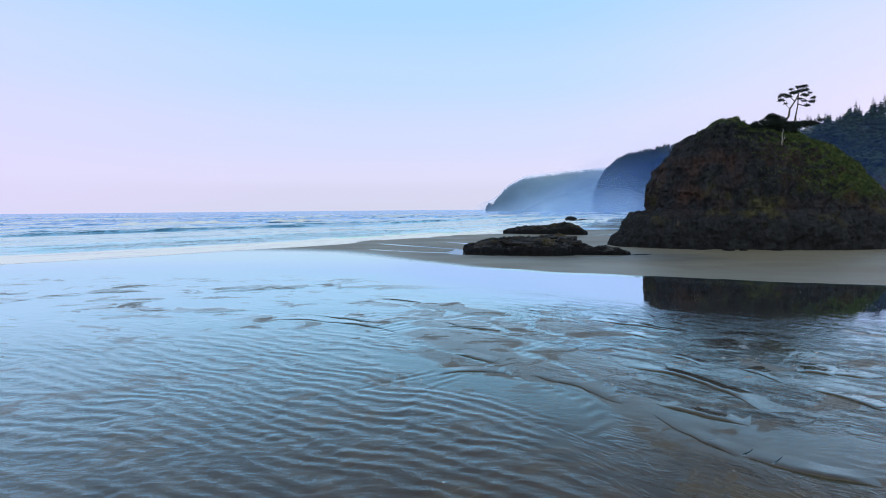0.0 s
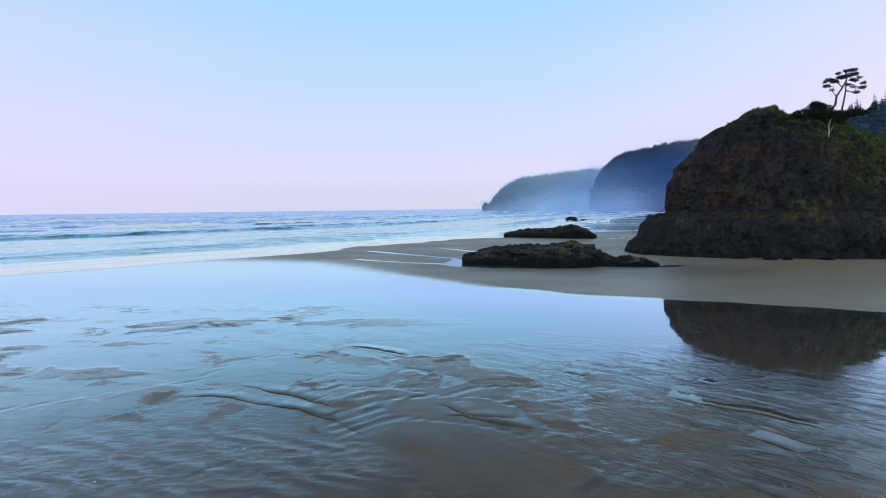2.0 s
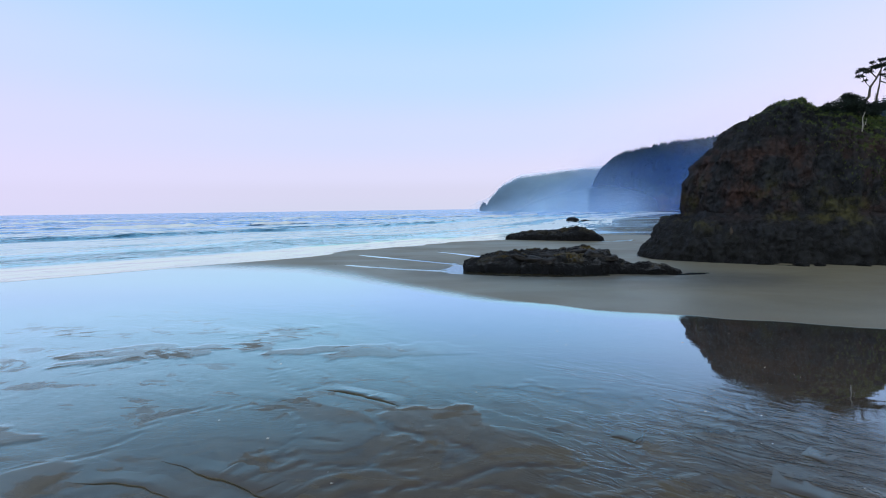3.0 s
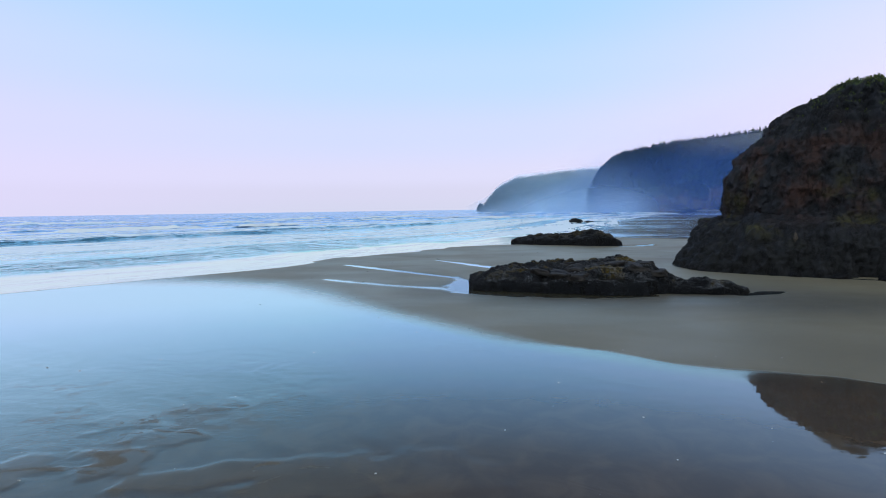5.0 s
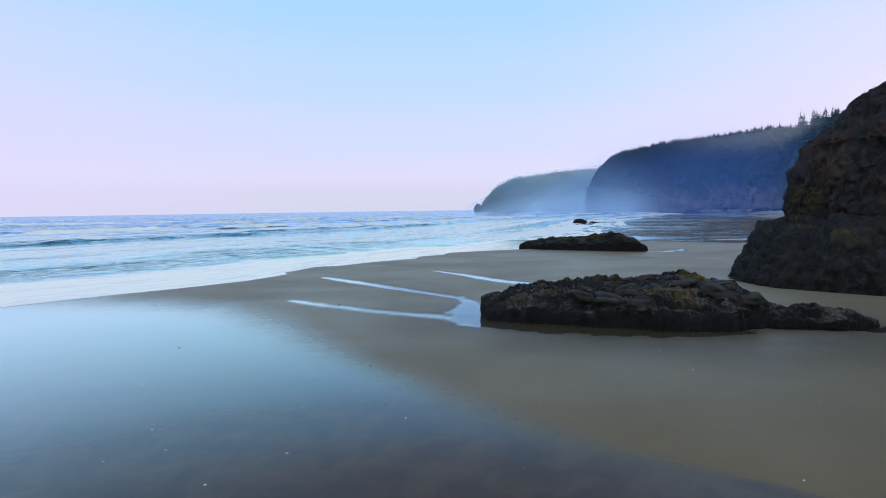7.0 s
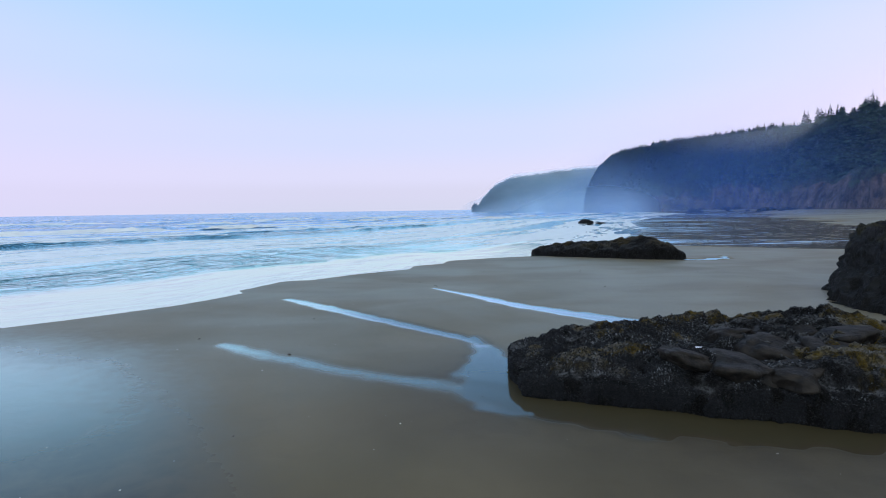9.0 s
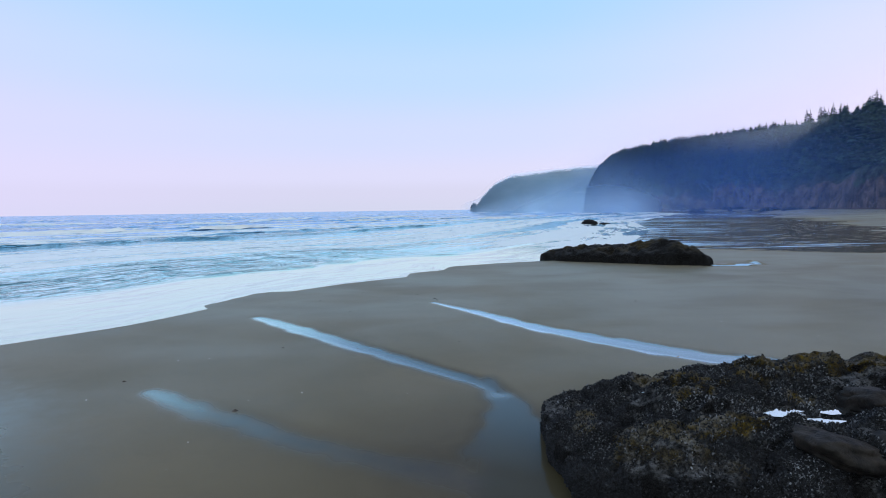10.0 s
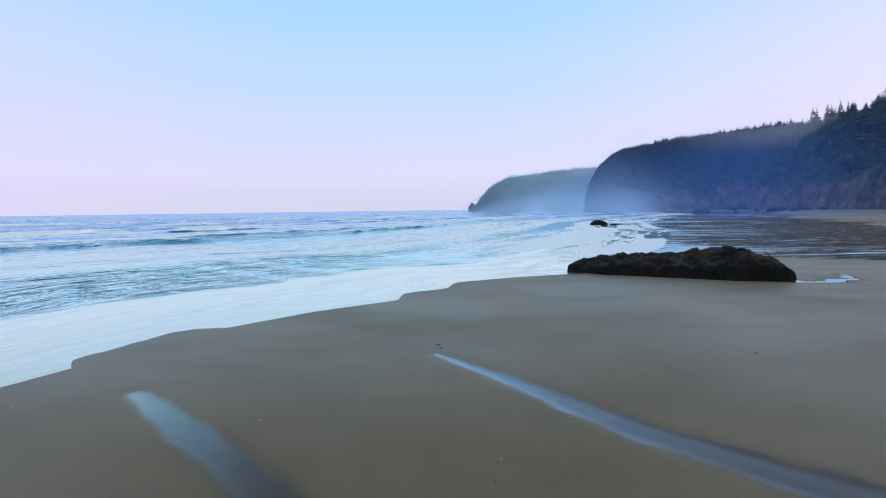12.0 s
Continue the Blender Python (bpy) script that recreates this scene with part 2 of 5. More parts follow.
    amount = m.mix(w, m.rng(m.math("ADD", m.math("MULTIPLY", patch, 0.5), m.math("MULTIPLY", m.noise(0.028, 4, 0.55, warp=0.5), 0.5)), 0.36, 0.64, 0.27, 0.13), 1.0)
    # deep: dark pool by the reef, and runnels dimmed for steeper views
    deep = m.attr("deep")
    amount = m.math("MULTIPLY", amount, m.rng(deep, 0.0, 1.0, 1.0, 0.66))
    amount = m.math("MULTIPLY", amount, m.math("SUBTRACT", 1.0, m.math("MULTIPLY", m.math("SUBTRACT", m.rng(m.attr("streak"), 0.0, 0.2), m.rng(streak, 0.0, 0.3)), 0.35)))
    # colour of the sky's reflection painted by place: bluer nearby, paler out left
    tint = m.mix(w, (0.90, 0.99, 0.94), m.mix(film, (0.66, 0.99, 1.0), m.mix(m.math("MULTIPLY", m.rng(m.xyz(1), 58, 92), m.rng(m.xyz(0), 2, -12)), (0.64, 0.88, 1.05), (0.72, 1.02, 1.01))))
    tint = m.mix(deep, tint, (0.56, 0.82, 1.0))
    # far flat: reflection painted browner than the hills it mirrors
    tint = m.mix(m.math("SUBTRACT", m.rng(m.attr("streak"), 0.0, 0.2), m.rng(streak, 0.0, 0.3)), tint, (0.80, 0.76, 0.54))
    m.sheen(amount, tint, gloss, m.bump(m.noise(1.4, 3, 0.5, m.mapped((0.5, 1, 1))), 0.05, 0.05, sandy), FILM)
    return m.m


def sea_material():
    m = Mat("shallow_surf")
    foam, d, chopped = m.attr("foam"), m.attr("offshore"), m.attr("chop")
    sd = m.attr("along", "Vector")
    lace = m.noise(0.24, 7, 0.70, m.mapped((0.26, 1.0, 1), sd), 0.9)
    streak = m.noise(0.07, 5, 0.62, m.mapped((0.14, 1.0, 1), sd), 0.5)
    f = m.math("ADD", foam, m.math("ADD", m.math("MULTIPLY", m.math("SUBTRACT", lace, 0.5), 1.0), m.math("MULTIPLY", m.math("SUBTRACT", streak, 0.5), 1.2)))
    f = m.math("ADD", m.rng(f, 0.20, 0.44), m.math("MULTIPLY", m.rng(d, 24, 16), m.rng(lace, 0.48, 0.62, 0.0, 0.45)))
    deep = m.rng(d, 60, 260)
    water = m.mix(deep, (0.014, 0.085, 0.125), (0.014, 0.065, 0.16))
    # pale base near the shore puts missing sky shine into the colour
    water = m.mix(m.rng(d, 20, 14), water, (0.30, 0.36, 0.36))
    m.put("Base Color", m.mix(f, water, (0.88, 0.92, 0.94)))
    m.put("Roughness", m.mix(f, 0.07, 0.5))
    m.put("IOR", 1.33)
    m.put("Specular IOR Level", 0.2)
    chop = m.noise(0.42, 4, 0.62, m.mapped((0.50, 1.0, 1), sd), 0.6)
    swell = m.noise(0.12, 4, 0.58, m.mapped((0.30, 1.0, 1), sd), 0.3)
    h = m.math("ADD", m.math("MULTIPLY", chop, 1.3), m.math("MULTIPLY", swell, 2.4))
    nrm = m.bump(h, chopped, 1.0)
    m.put("Normal", nrm)
    # reflection painted cream in the swash, bluer offshore
    tint = m.mix(deep, m.mix(m.rng(d, 15, 22), (0.85, 1.02, 0.88), (0.72, 1.0, 1.0)), (0.58, 0.80, 1.0))
    tint = m.mix(f, tint, m.mix(deep, (0.92, 1.0, 0.98), (0.94, 0.98, 1.0)))
    m.sheen(m.math("SUBTRACT", 1.0, m.math("MULTIPLY", f, 0.40)), tint, m.math("ADD", 0.04, m.math("MULTIPLY", f, 0.3)), nrm, FILM)
    return m.m


def rock_material(name, green=0.0, rust=0.0, mussels=0.0, moss=0.0, dark=1.0):
    m = Mat(name)
    z = m.xyz(2)
    big, mid, fine = m.noise(0.22, 5, 0.6), m.noise(1.1, 6, 0.65, warp=0.4), m.noise(7, 5, 0.7)
    # blue in these dark tones stands in for haze over the rock
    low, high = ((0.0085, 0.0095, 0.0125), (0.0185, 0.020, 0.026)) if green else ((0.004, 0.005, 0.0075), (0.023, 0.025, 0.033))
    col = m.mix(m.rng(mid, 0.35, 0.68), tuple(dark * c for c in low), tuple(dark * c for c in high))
    if rust:
        col = m.mix(m.math("MULTIPLY", m.math("MULTIPLY", m.rng(big, 0.42, 0.70), m.math("MULTIPLY", m.rng(z, 5, 10), m.rng(z, 22, 16))), rust), col, (0.066, 0.033, 0.027))
    col = m.mix(m.math("MULTIPLY", m.rng(fine, 0.52, 0.75), 0.5), col, (0.012, 0.011, 0.011))
    up = m.up()
    if green:
        where = m.math("ADD", m.math("ADD", m.rng(m.xyz(0), 50, 82, -0.30, 1.0, False), m.rng(z, 16, 23, 0.0, 0.4)), m.math("ADD", m.math("MULTIPLY", up, 0.75), m.math("MULTIPLY", m.math("SUBTRACT", mid, 0.5), 1.1)))
        where = m.math("MULTIPLY", m.rng(where, 0.62, 1.0), m.rng(z, 7.5, 13))
        grass = m.mix(m.rng(m.noise(0.7, 4), 0.35, 0.65), (0.020, 0.044, 0.014), (0.078, 0.104, 0.026))
        olive = m.math("MULTIPLY", m.rng(m.noise(0.16, 5, 0.65), 0.50, 0.66), m.math("MULTIPLY", m.rng(z, 2.5, 6), m.rng(z, 16, 9)))
        col = m.mix(m.math("MULTIPLY", olive, m.rng(fine, 0.3, 0.6, 0.35, 0.85)), col, (0.066, 0.062, 0.020))
        col = m.mix(m.math("MULTIPLY", where, green), col, grass)
        col = m.mix(m.math("MULTIPLY", m.rng(z, 8.0, 1.0, 0.0, 0.85), m.rng(mid, 0.25, 0.6, 1.0, 0.6)), col, (0.009, 0.010, 0.010))
    if moss:
        where = m.math("MULTIPLY", m.math("MULTIPLY", m.attr("weed"), m.rng(mid, 0.36, 0.52)), m.rng(up, 0.30, 0.75))
        col = m.mix(m.math("MULTIPLY", where, moss), col, m.mix(m.rng(fine, 0.35, 0.65), (0.050, 0.036, 0.007), (0.200, 0.140, 0.014)))
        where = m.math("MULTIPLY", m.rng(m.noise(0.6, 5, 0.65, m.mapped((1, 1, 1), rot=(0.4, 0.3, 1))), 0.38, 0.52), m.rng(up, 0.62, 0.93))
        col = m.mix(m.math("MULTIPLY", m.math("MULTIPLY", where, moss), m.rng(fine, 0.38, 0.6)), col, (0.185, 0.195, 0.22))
    m.put("Specular IOR Level", 0.15)
    m.put("Roughness", m.rng(fine, 0.3, 0.7, 0.45, 0.85))
    crack = m.math("ABSOLUTE", m.math("SUBTRACT", m.noise(0.55, 5, 0.6, m.mapped((1, 1, 0.45)), 0.5), 0.5))
    nrm = m.bump(m.rng(crack, 0.0, 0.06), 0.8, 0.22)
    # shade inside the cracks painted dark, over their bump
    col = m.mix(m.rng(crack, 0.018, 0.0, 0.0, 0.75), col, (0.003, 0.003, 0.004))
    nrm = m.bump(mid, 0.5 if green else 0.9, 0.40, nrm)
    nrm = m.bump(fine, 1.0, 0.11, nrm)
    if mussels:
        cell = m.voronoi(14)
        tint = m.voronoi(14, out="Color")
        col = m.mix(m.math("MULTIPLY", m.rng(cell, 0.30, 0.05), mussels * 0.8), col, (0.018, 0.020, 0.027))
        sp = m.n("SeparateColor")
        m.l(tint, sp.inputs[0])
        col = m.mix(m.math("MULTIPLY", m.rng(sp.outputs[0], 0.93, 0.99), 0.3), col, (0.11, 0.11, 0.12))
        nrm = m.bump(cell, 1.0 * mussels, -0.09, nrm)
    m.put("Base Color", col)
    m.put("Normal", nrm)
    return m.m


def plain_material(name, a, b, scale=2.0, rough=0.8, bump=0.3, dist=0.05):
    m = Mat(name)
    t = m.noise(scale, 5, 0.62)
    m.put("Base Color", m.mix(m.rng(t, 0.3, 0.7), a, b))
    m.put("Roughness", rough)
    m.put("Specular IOR Level", 0.2)
    m.put("Normal", m.bump(t, bump, dist))
    return m.m


def hill_material():
    m = Mat("wooded_cliff")
    z, up = m.xyz(2), m.up()
    a, b, c = m.noise(0.012, 5, 0.6), m.noise(0.07, 6, 0.65), m.noise(0.22, 5, 0.65)
    wood = m.mix(m.rng(c, 0.35, 0.65), (0.002, 0.007, 0.008), (0.022, 0.040, 0.022))
    wood = m.mix(m.math("MULTIPLY", m.rng(m.noise(0.02, 4, 0.6), 0.50, 0.62), m.rng(z, 95, 40)), wood, (0.030, 0.062, 0.020))
    seam = m.noise(0.10, 5, 0.65, m.mapped((1.0, 1.0, 0.8)), 0.6)
    stone = m.mix(m.rng(seam, 0.36, 0.66), (0.012, 0.010, 0.010), (0.130, 0.086, 0.064))
    bare = m.math("ADD", m.rng(up, 0.80, 0.40), m.math("MULTIPLY", m.math("SUBTRACT", a, 0.5), 2.4))
    bare = m.math("ADD", bare, m.math("MULTIPLY", m.math("SUBTRACT", b, 0.5), 1.4))
    bare = m.math("ADD", bare, m.rng(z, 52, 4, -0.75, 0.35))
    m.put("Base Color", m.mix(m.rng(bare, 0.56, 0.78), wood, stone))
    m.put("Roughness", 0.9)
    m.put("Normal", m.bump(c, 0.8, 2.5, m.bump(b, 0.9, 6.0)))
    return m.m


def needle_material():
    """Spruce boughs: each one its own tone of dark green."""
    m = Mat("spruce_needles")
    g = m.n("NewGeometry")
    col = m.mix(m.math("POWER", g.outputs["Random Per Island"], 2.0), (0.002, 0.006, 0.007), (0.056, 0.092, 0.048))
    m.put("Base Color", m.mix(m.rng(m.noise(0.03, 4, 0.6), 0.35, 0.65), col, m.mix(0.5, col, (0.030, 0.046, 0.018))))
    m.put("Roughness", 0.85)
    m.put("Specular IOR Level", 0.15)
    return m.m


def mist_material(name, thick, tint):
    """Mist and distance haze painted on a thin sheet: thickest low down, torn by noise."""
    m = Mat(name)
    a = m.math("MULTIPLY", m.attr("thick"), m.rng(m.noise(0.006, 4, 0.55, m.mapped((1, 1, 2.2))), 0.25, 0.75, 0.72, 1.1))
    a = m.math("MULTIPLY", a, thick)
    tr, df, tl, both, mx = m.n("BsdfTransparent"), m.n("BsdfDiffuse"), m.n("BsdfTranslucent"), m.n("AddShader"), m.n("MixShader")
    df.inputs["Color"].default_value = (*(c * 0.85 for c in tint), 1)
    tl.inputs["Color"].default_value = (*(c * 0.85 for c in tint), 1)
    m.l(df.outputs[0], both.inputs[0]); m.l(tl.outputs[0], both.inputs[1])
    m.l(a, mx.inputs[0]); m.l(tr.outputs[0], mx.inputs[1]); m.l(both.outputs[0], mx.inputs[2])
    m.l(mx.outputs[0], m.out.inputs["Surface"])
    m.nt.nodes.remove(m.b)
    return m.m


def still_water():
    m = Mat("still_pool_water")
    m.put("Base Color", (0.05, 0.045, 0.04))
    m.put("Roughness", 0.02)
    m.put("IOR", 1.5)
    m.put("Coat Weight", 1.0)
    nrm = m.bump(m.noise(3, 2), 0.03, 0.03)
    m.put("Normal", nrm)
    m.sheen(m.rng(m.noise(2, 2), 0.0, 1.0, 0.9, 1.0), (0.95, 1.0, 1.0), m.rng(m.noise(2, 2), 0.0, 1.0, 0.02, 0.05), nrm, [(0.30, 0.35), (0.60, 0.70), (0.90, 0.97)])
    return m.m


SAND, SEA = sand_material(), sea_material()
STACK = rock_material("sea_stack_basalt", green=0.95, rust=0.80, dark=1.5)
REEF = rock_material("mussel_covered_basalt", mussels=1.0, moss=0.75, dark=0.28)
BOULDER = rock_material("dark_wet_basalt", mussels=0.5, dark=0.45)
WEEDY = rock_material("weedy_basalt", mussels=0.8, moss=0.3, dark=0.42)
BLOCK = plain_material("smooth_brown_basalt", (0.005, 0.005, 0.0065), (0.026, 0.022, 0.020), 1.8, 0.6, 0.9, 0.14)
HILL = hill_material()
NEEDLES = needle_material()
PINE = plain_material("pine_needles", (0.005, 0.010, 0.012), (0.022, 0.034, 0.026), 3.0, 0.75, 0.3, 0.05)
BARK = plain_material("grey_bark", (0.035, 0.028, 0.024), (0.10, 0.085, 0.075), 6.0, 0.9, 0.6, 0.03)
DEADWOOD = plain_material("bleached_wood", (0.25, 0.23, 0.22), (0.42, 0.40, 0.38), 5.0, 0.8, 0.4, 0.02)
GRASS = plain_material("coarse_grass", (0.032, 0.060, 0.026), (0.140, 0.165, 0.055), 0.8, 0.8, 0.2, 0.05)
SHELL = plain_material("bleached_shell", (0.10, 0.09, 0.08), (0.75, 0.73, 0.70), 9.0, 0.6, 0.2, 0.01)
POOL = still_water()


def shell_crust():
    """Mussels and barnacles: each shell its own tone, blue-black to bone grey."""
    m = Mat("mussel_and_barnacle_shell")
    g = m.n("NewGeometry")
    r = g.outputs["Random Per Island"]
    col = m.mix(m.rng(r, 0.0, 0.75, soft=False), (0.0010, 0.0014, 0.0022), (0.018, 0.021, 0.029))
    pale = m.math("MULTIPLY", m.rng(r, 0.80, 0.98), m.math("MULTIPLY", m.rng(m.noise(0.8, 4, 0.6), 0.42, 0.62, 0.12, 1.0), m.rng(m.xyz(2), 0.5, 1.7, 0.15, 1.0)))
    col = m.mix(pale, col, (0.29, 0.32, 0.38))
    m.put("Base Color", col)
    m.put("Roughness", 0.6)
    m.put("Specular IOR Level", 0.2)
    return m.m


CRUST = shell_crust()


# ---- mesh helpers ----
def mesh_object(name, verts, faces, material, parent=None, label="", smooth_shade=True, attrs=None):
    me = bpy.data.meshes.new(name)
    verts = np.asarray(verts, dtype=np.float32).reshape(-1, 3)
    faces = np.asarray(faces, dtype=np.int32)
    n = faces.shape[1]
    me.vertices.add(len(verts))
    me.vertices.foreach_set("co", verts.ravel())
    me.loops.add(faces.size)
    me.loops.foreach_set("vertex_index", faces.ravel())
    me.polygons.add(len(faces))
    me.polygons.foreach_set("loop_start", np.arange(0, faces.size, n, dtype=np.int32))
    me.update(calc_edges=True)
    me.validate()
    if smooth_shade:
        me.polygons.foreach_set("use_smooth", np.ones(len(me.polygons), dtype=bool))
    for key, val in (attrs or {}).items():
        if val.ndim == 2:
            a = me.attributes.new(key, "FLOAT_VECTOR", "POINT")
            a.data.foreach_set("vector", val.astype(np.float32).ravel())
        else:
            a = me.attributes.new(key, "FLOAT", "POINT")
            a.data.foreach_set("value", val.astype(np.float32))
    me.materials.append(material)
    ob = new(name, me)
    if parent:
        ob.parent = parent
    if label:
        ob["label"] = label
    return ob


def grid_faces(nu, nv, wrap=False):
    """Quads of an nu x nv lattice, index i * nv + j; wrap joins the last j to the first."""
    i, j = np.meshgrid(np.arange(nu - 1), np.arange(nv if wrap else nv - 1), indexing="ij")
    k = (j + 1) % nv
    return np.stack([i * nv + j, (i + 1) * nv + j, (i + 1) * nv + k, i * nv + k], -1).reshape(-1, 4)


def spaced(a, b, step, lo, hi, grow=1.07):
    """Even steps from a to b, then growing steps out to lo and hi."""
    v = list(np.arange(a, b + step / 2, step))
    s = step
    while v[-1] < hi:
        s *= grow
        v.append(v[-1] + s)
    s = step
    while v[0] > lo:
        s *= grow
        v.insert(0, v[0] - s)
    return np.array(v)


def part(name, bm, material, parent=None, label=""):
    """One bmesh as one mesh object under a thing."""
    me = bpy.data.meshes.new(name)
    bm.to_mesh(me)
    bm.free()
    me.materials.append(material)
    ob = new(name, me)
    if parent:
        ob.parent = parent
    if label:
        ob["label"] = label
    return ob


def thing(name, place, label, category, group="", kind=""):
    ob = new(name)
    ob.empty_display_size = 0.3
    ob.location = place
    return tagged(ob, label, category, group, kind)


# ---- ground ----
WET_EDGE = [(-60, 116), (-41, 109), (-29, 106.5), (-20, 102.5), (-12.5, 94.5), (-4, 82.5), (3, 74.6), (8, 70.4), (13, 66.5), (22.6, 62.0), (36, 55.2), (44, 52.6), (80, 42), (300, 0)]
RUNNELS = [
    ([(-0.6, 130.6), (3.2, 125.0), (6.7, 119.4), (10.0, 115.4), (13.0, 112.3), (15.7, 110.0), (17.8, 108.6), (19.2, 106.8)], [0.15, 0.6, 0.9, 1.05, 1.15, 1.25, 1.3, 1.0]),
    ([(-15.3, 124.6), (-12, 121.2), (-7, 115.7), (-3, 111.4), (0.2, 108.0), (1.6, 106.4), (2.4, 105)], [0.35, 0.8, 0.65, 0.6, 0.55, 0.45, 0.3]),
    ([(-14.6, 106.0), (-11.2, 103.4), (-7.2, 100.6), (-3.8, 98.6), (-0.6, 97.0), (1.6, 95.6), (3.5, 94)], [0.35, 0.8, 0.8, 0.8, 0.9, 1.2, 1.6]),
    ([(2.0, 107), (2.6, 102.6), (2.2, 98.5), (2.8, 95.3), (5, 93.6), (9, 92), (15, 90), (21, 89.6)], [0.2, 0.8, 1.6, 2.0, 2.0, 2.0, 1.6, 0.4]),
]
MOATS = [([(40, 159), (44, 158.4), (48, 160.2), (50, 164)], [0.9, 1.2, 0.8, 0.2]), ([(35, 118), (36, 110), (41, 105), (46, 101.5), (52, 97)], [0.3, 0.9, 0.9, 0.8, 0.2]),
         ([(29.5, 89.5), (33, 90.5), (34.5, 91)], [0.5, 0.9, 0.4])]
FAR_EDGE = [(18, 176), (44, 197), (56, 187), (76, 175.5), (130, 158), (320, 140)]
FAR_DRY = [(130, 158), (145, 230), (165, 280), (246, 453), (330, 610), (390, 700)]


def side_of(x, y, pts):
    """Ordinate of a polyline that runs along x, at x."""
    return np.interp(x, [p[0] for p in pts], [p[1] for p in pts])


def beach(x, y):
    """Height, wetness, film and ripple of the sand at arrays x, y."""
    wob = 0.7 * fbm(x * 0.22, y * 0.22, octaves=3, seed=11)
    gap = side_of(x, y, WET_EDGE) - y                      # metres on the camera's side of the wet edge
    soft = 1.0 + 7.0 * smooth(10, 0, x) + 8.0 * smooth(-2, -14, x)
    wet = smooth(-soft, soft, gap + wob)
    film = smooth(0, 4, gap)
    # the near outwash: braided bars and channels that run down the beach, u along them and v across
    reach = np.interp(x, [-25, -8, 0, 8, 20, 30], [84, 76, 64, 54, 45, 42]) + 3 * wob
    near = smooth(reach, reach - 20, y) * smooth(6, 16, gap)
    qx, qy = x * 0.86 - y * 0.50, x * 0.50 + y * 0.86
    u, v = x * 0.70 - y * 0.71, x * 0.71 + y * 0.70
    wu = fbm(u * 0.06, v * 0.11, octaves=3, seed=21)
    field = fbm(u * 0.045 + 0.5 * wu, v * 0.13 + 1.1 * wu, octaves=4, seed=23, gain=0.5)
    # terraces: flat bars that end in low steep banks
    level = field * 6.5 + 0.32 * fbm(u * 0.4, v * 0.8, octaves=4, seed=24, gain=0.6) + 20
    saw = level - np.floor(level)
    bank = smooth(0.0, 0.03, saw)
    lone = smooth(-0.10, 0.20, fbm(u * 0.05, v * 0.10, octaves=2, seed=27))
    left = smooth(2, -6, x + 0.25 * (y - 22))
    h = near * (0.030 * field + 0.013 * lone * (bank - saw) * (1 - 0.6 * left) + 0.006 * fbm(u * 0.35, v * 0.9, octaves=4, seed=29))
    # small lens-shaped bars far out on the flat
    lens = fbm(x * 0.15 + 0.5 * wob, y * 0.24 + 0.6 * wob, octaves=5, seed=46, gain=0.55)
    out = near * smooth(27, 36, y + 0.35 * x) * smooth(66, 52, y)
    bar = out * smooth(0.10, 0.18, lens)
    h = h + 0.018 * bar + 0.006 * out * fbm(x * 0.5, y * 0.5, octaves=3, seed=47)
    # sand ripples: winding crests across the flow, in streaming patches
    crest = (0.42 * x + 0.91 * y) / (0.50 + 0.009 * np.clip(y, 0, 45)) + 1.5 * fbm(u * 0.10, v * 0.16, octaves=2, seed=31) + 0.75 * fbm(x * 0.42, y * 0.62, octaves=3, seed=33)
    train = (0.5 + 0.5 * np.sin(crest * 6.2832)) ** 1.5
    patch = fbm(u * 0.07, v * 0.20, octaves=4, seed=35, gain=0.6)
    where = smooth(-0.16, 0.18, patch + 0.22 * left - 0.34 * smooth(-1, 7, x + 0.3 * (y - 20)) + 0.45 * np.exp(-((x - 2.2) / 2.8) ** 2 - ((y - 18.5) / 3.6) ** 2))
    where = where * smooth(40, 29, y + 4 * wob) * near
    # single rippled threads of water winding between the bars
    thread = np.minimum(np.abs(fbm(u * 0.05, v * 0.085, octaves=3, seed=50)), np.abs(fbm(u * 0.07 + 9, v * 0.06, octaves=3, seed=52)))
    thread = near * smooth(0.024, 0.008, thread) * smooth(56, 44, y)
    rip = np.maximum(where, 1.1 * thread)
    comb = 0.5 + 0.5 * np.sin(6.2832 * (u / 0.68 + 0.5 * fbm(x * 0.4, y * 0.4, octaves=2, seed=34)))
    h = h + 0.026 * where * (train - 0.4) + 0.016 * thread * (comb - 0.5) - 0.004 * thread
    ripple = np.maximum(0.55 * near * (0.25 + 0.75 * where), 0.10 * smooth(2, 10, gap) * smooth(0.1, 0.5, patch))
    high = np.maximum(0.48 * bar, 0.48 * smooth(0.04, 0.17, field + 0.5 * wu + 0.16 * (saw - 0.5) * lone - 0.2 * left + 0.14 * np.exp(-((x - 5 - 0.25 * (26 - y)) / 5) ** 2)) * (1 - 0.75 * left) * (1 - 0.65 * smooth(6, 13, x)) * near * (1 - 0.7 * rip))
    wet = wet * (1 - high)
    wet = np.maximum(wet, 0.85 * thread * (gap > 0))
    film = film * (1 - near * 0.8)
    pool_dim = 0 * x
    # runnels and the moats round the rocks
    for n, (pts, wid) in enumerate(RUNNELS + MOATS):
        d, w = to_line(x, y, pts, wid)
        e = (0.8, 0.75, 1.1, 0.9)[min(n, 3)] if n < 4 else 0.45
        k = smooth(e, -0.9 * e, d - w * (1 + 0.25 * vnoise(x * 0.9, y * 0.9, seed=37)))
        if n == 3:
            pool_dim = np.maximum(pool_dim, k)
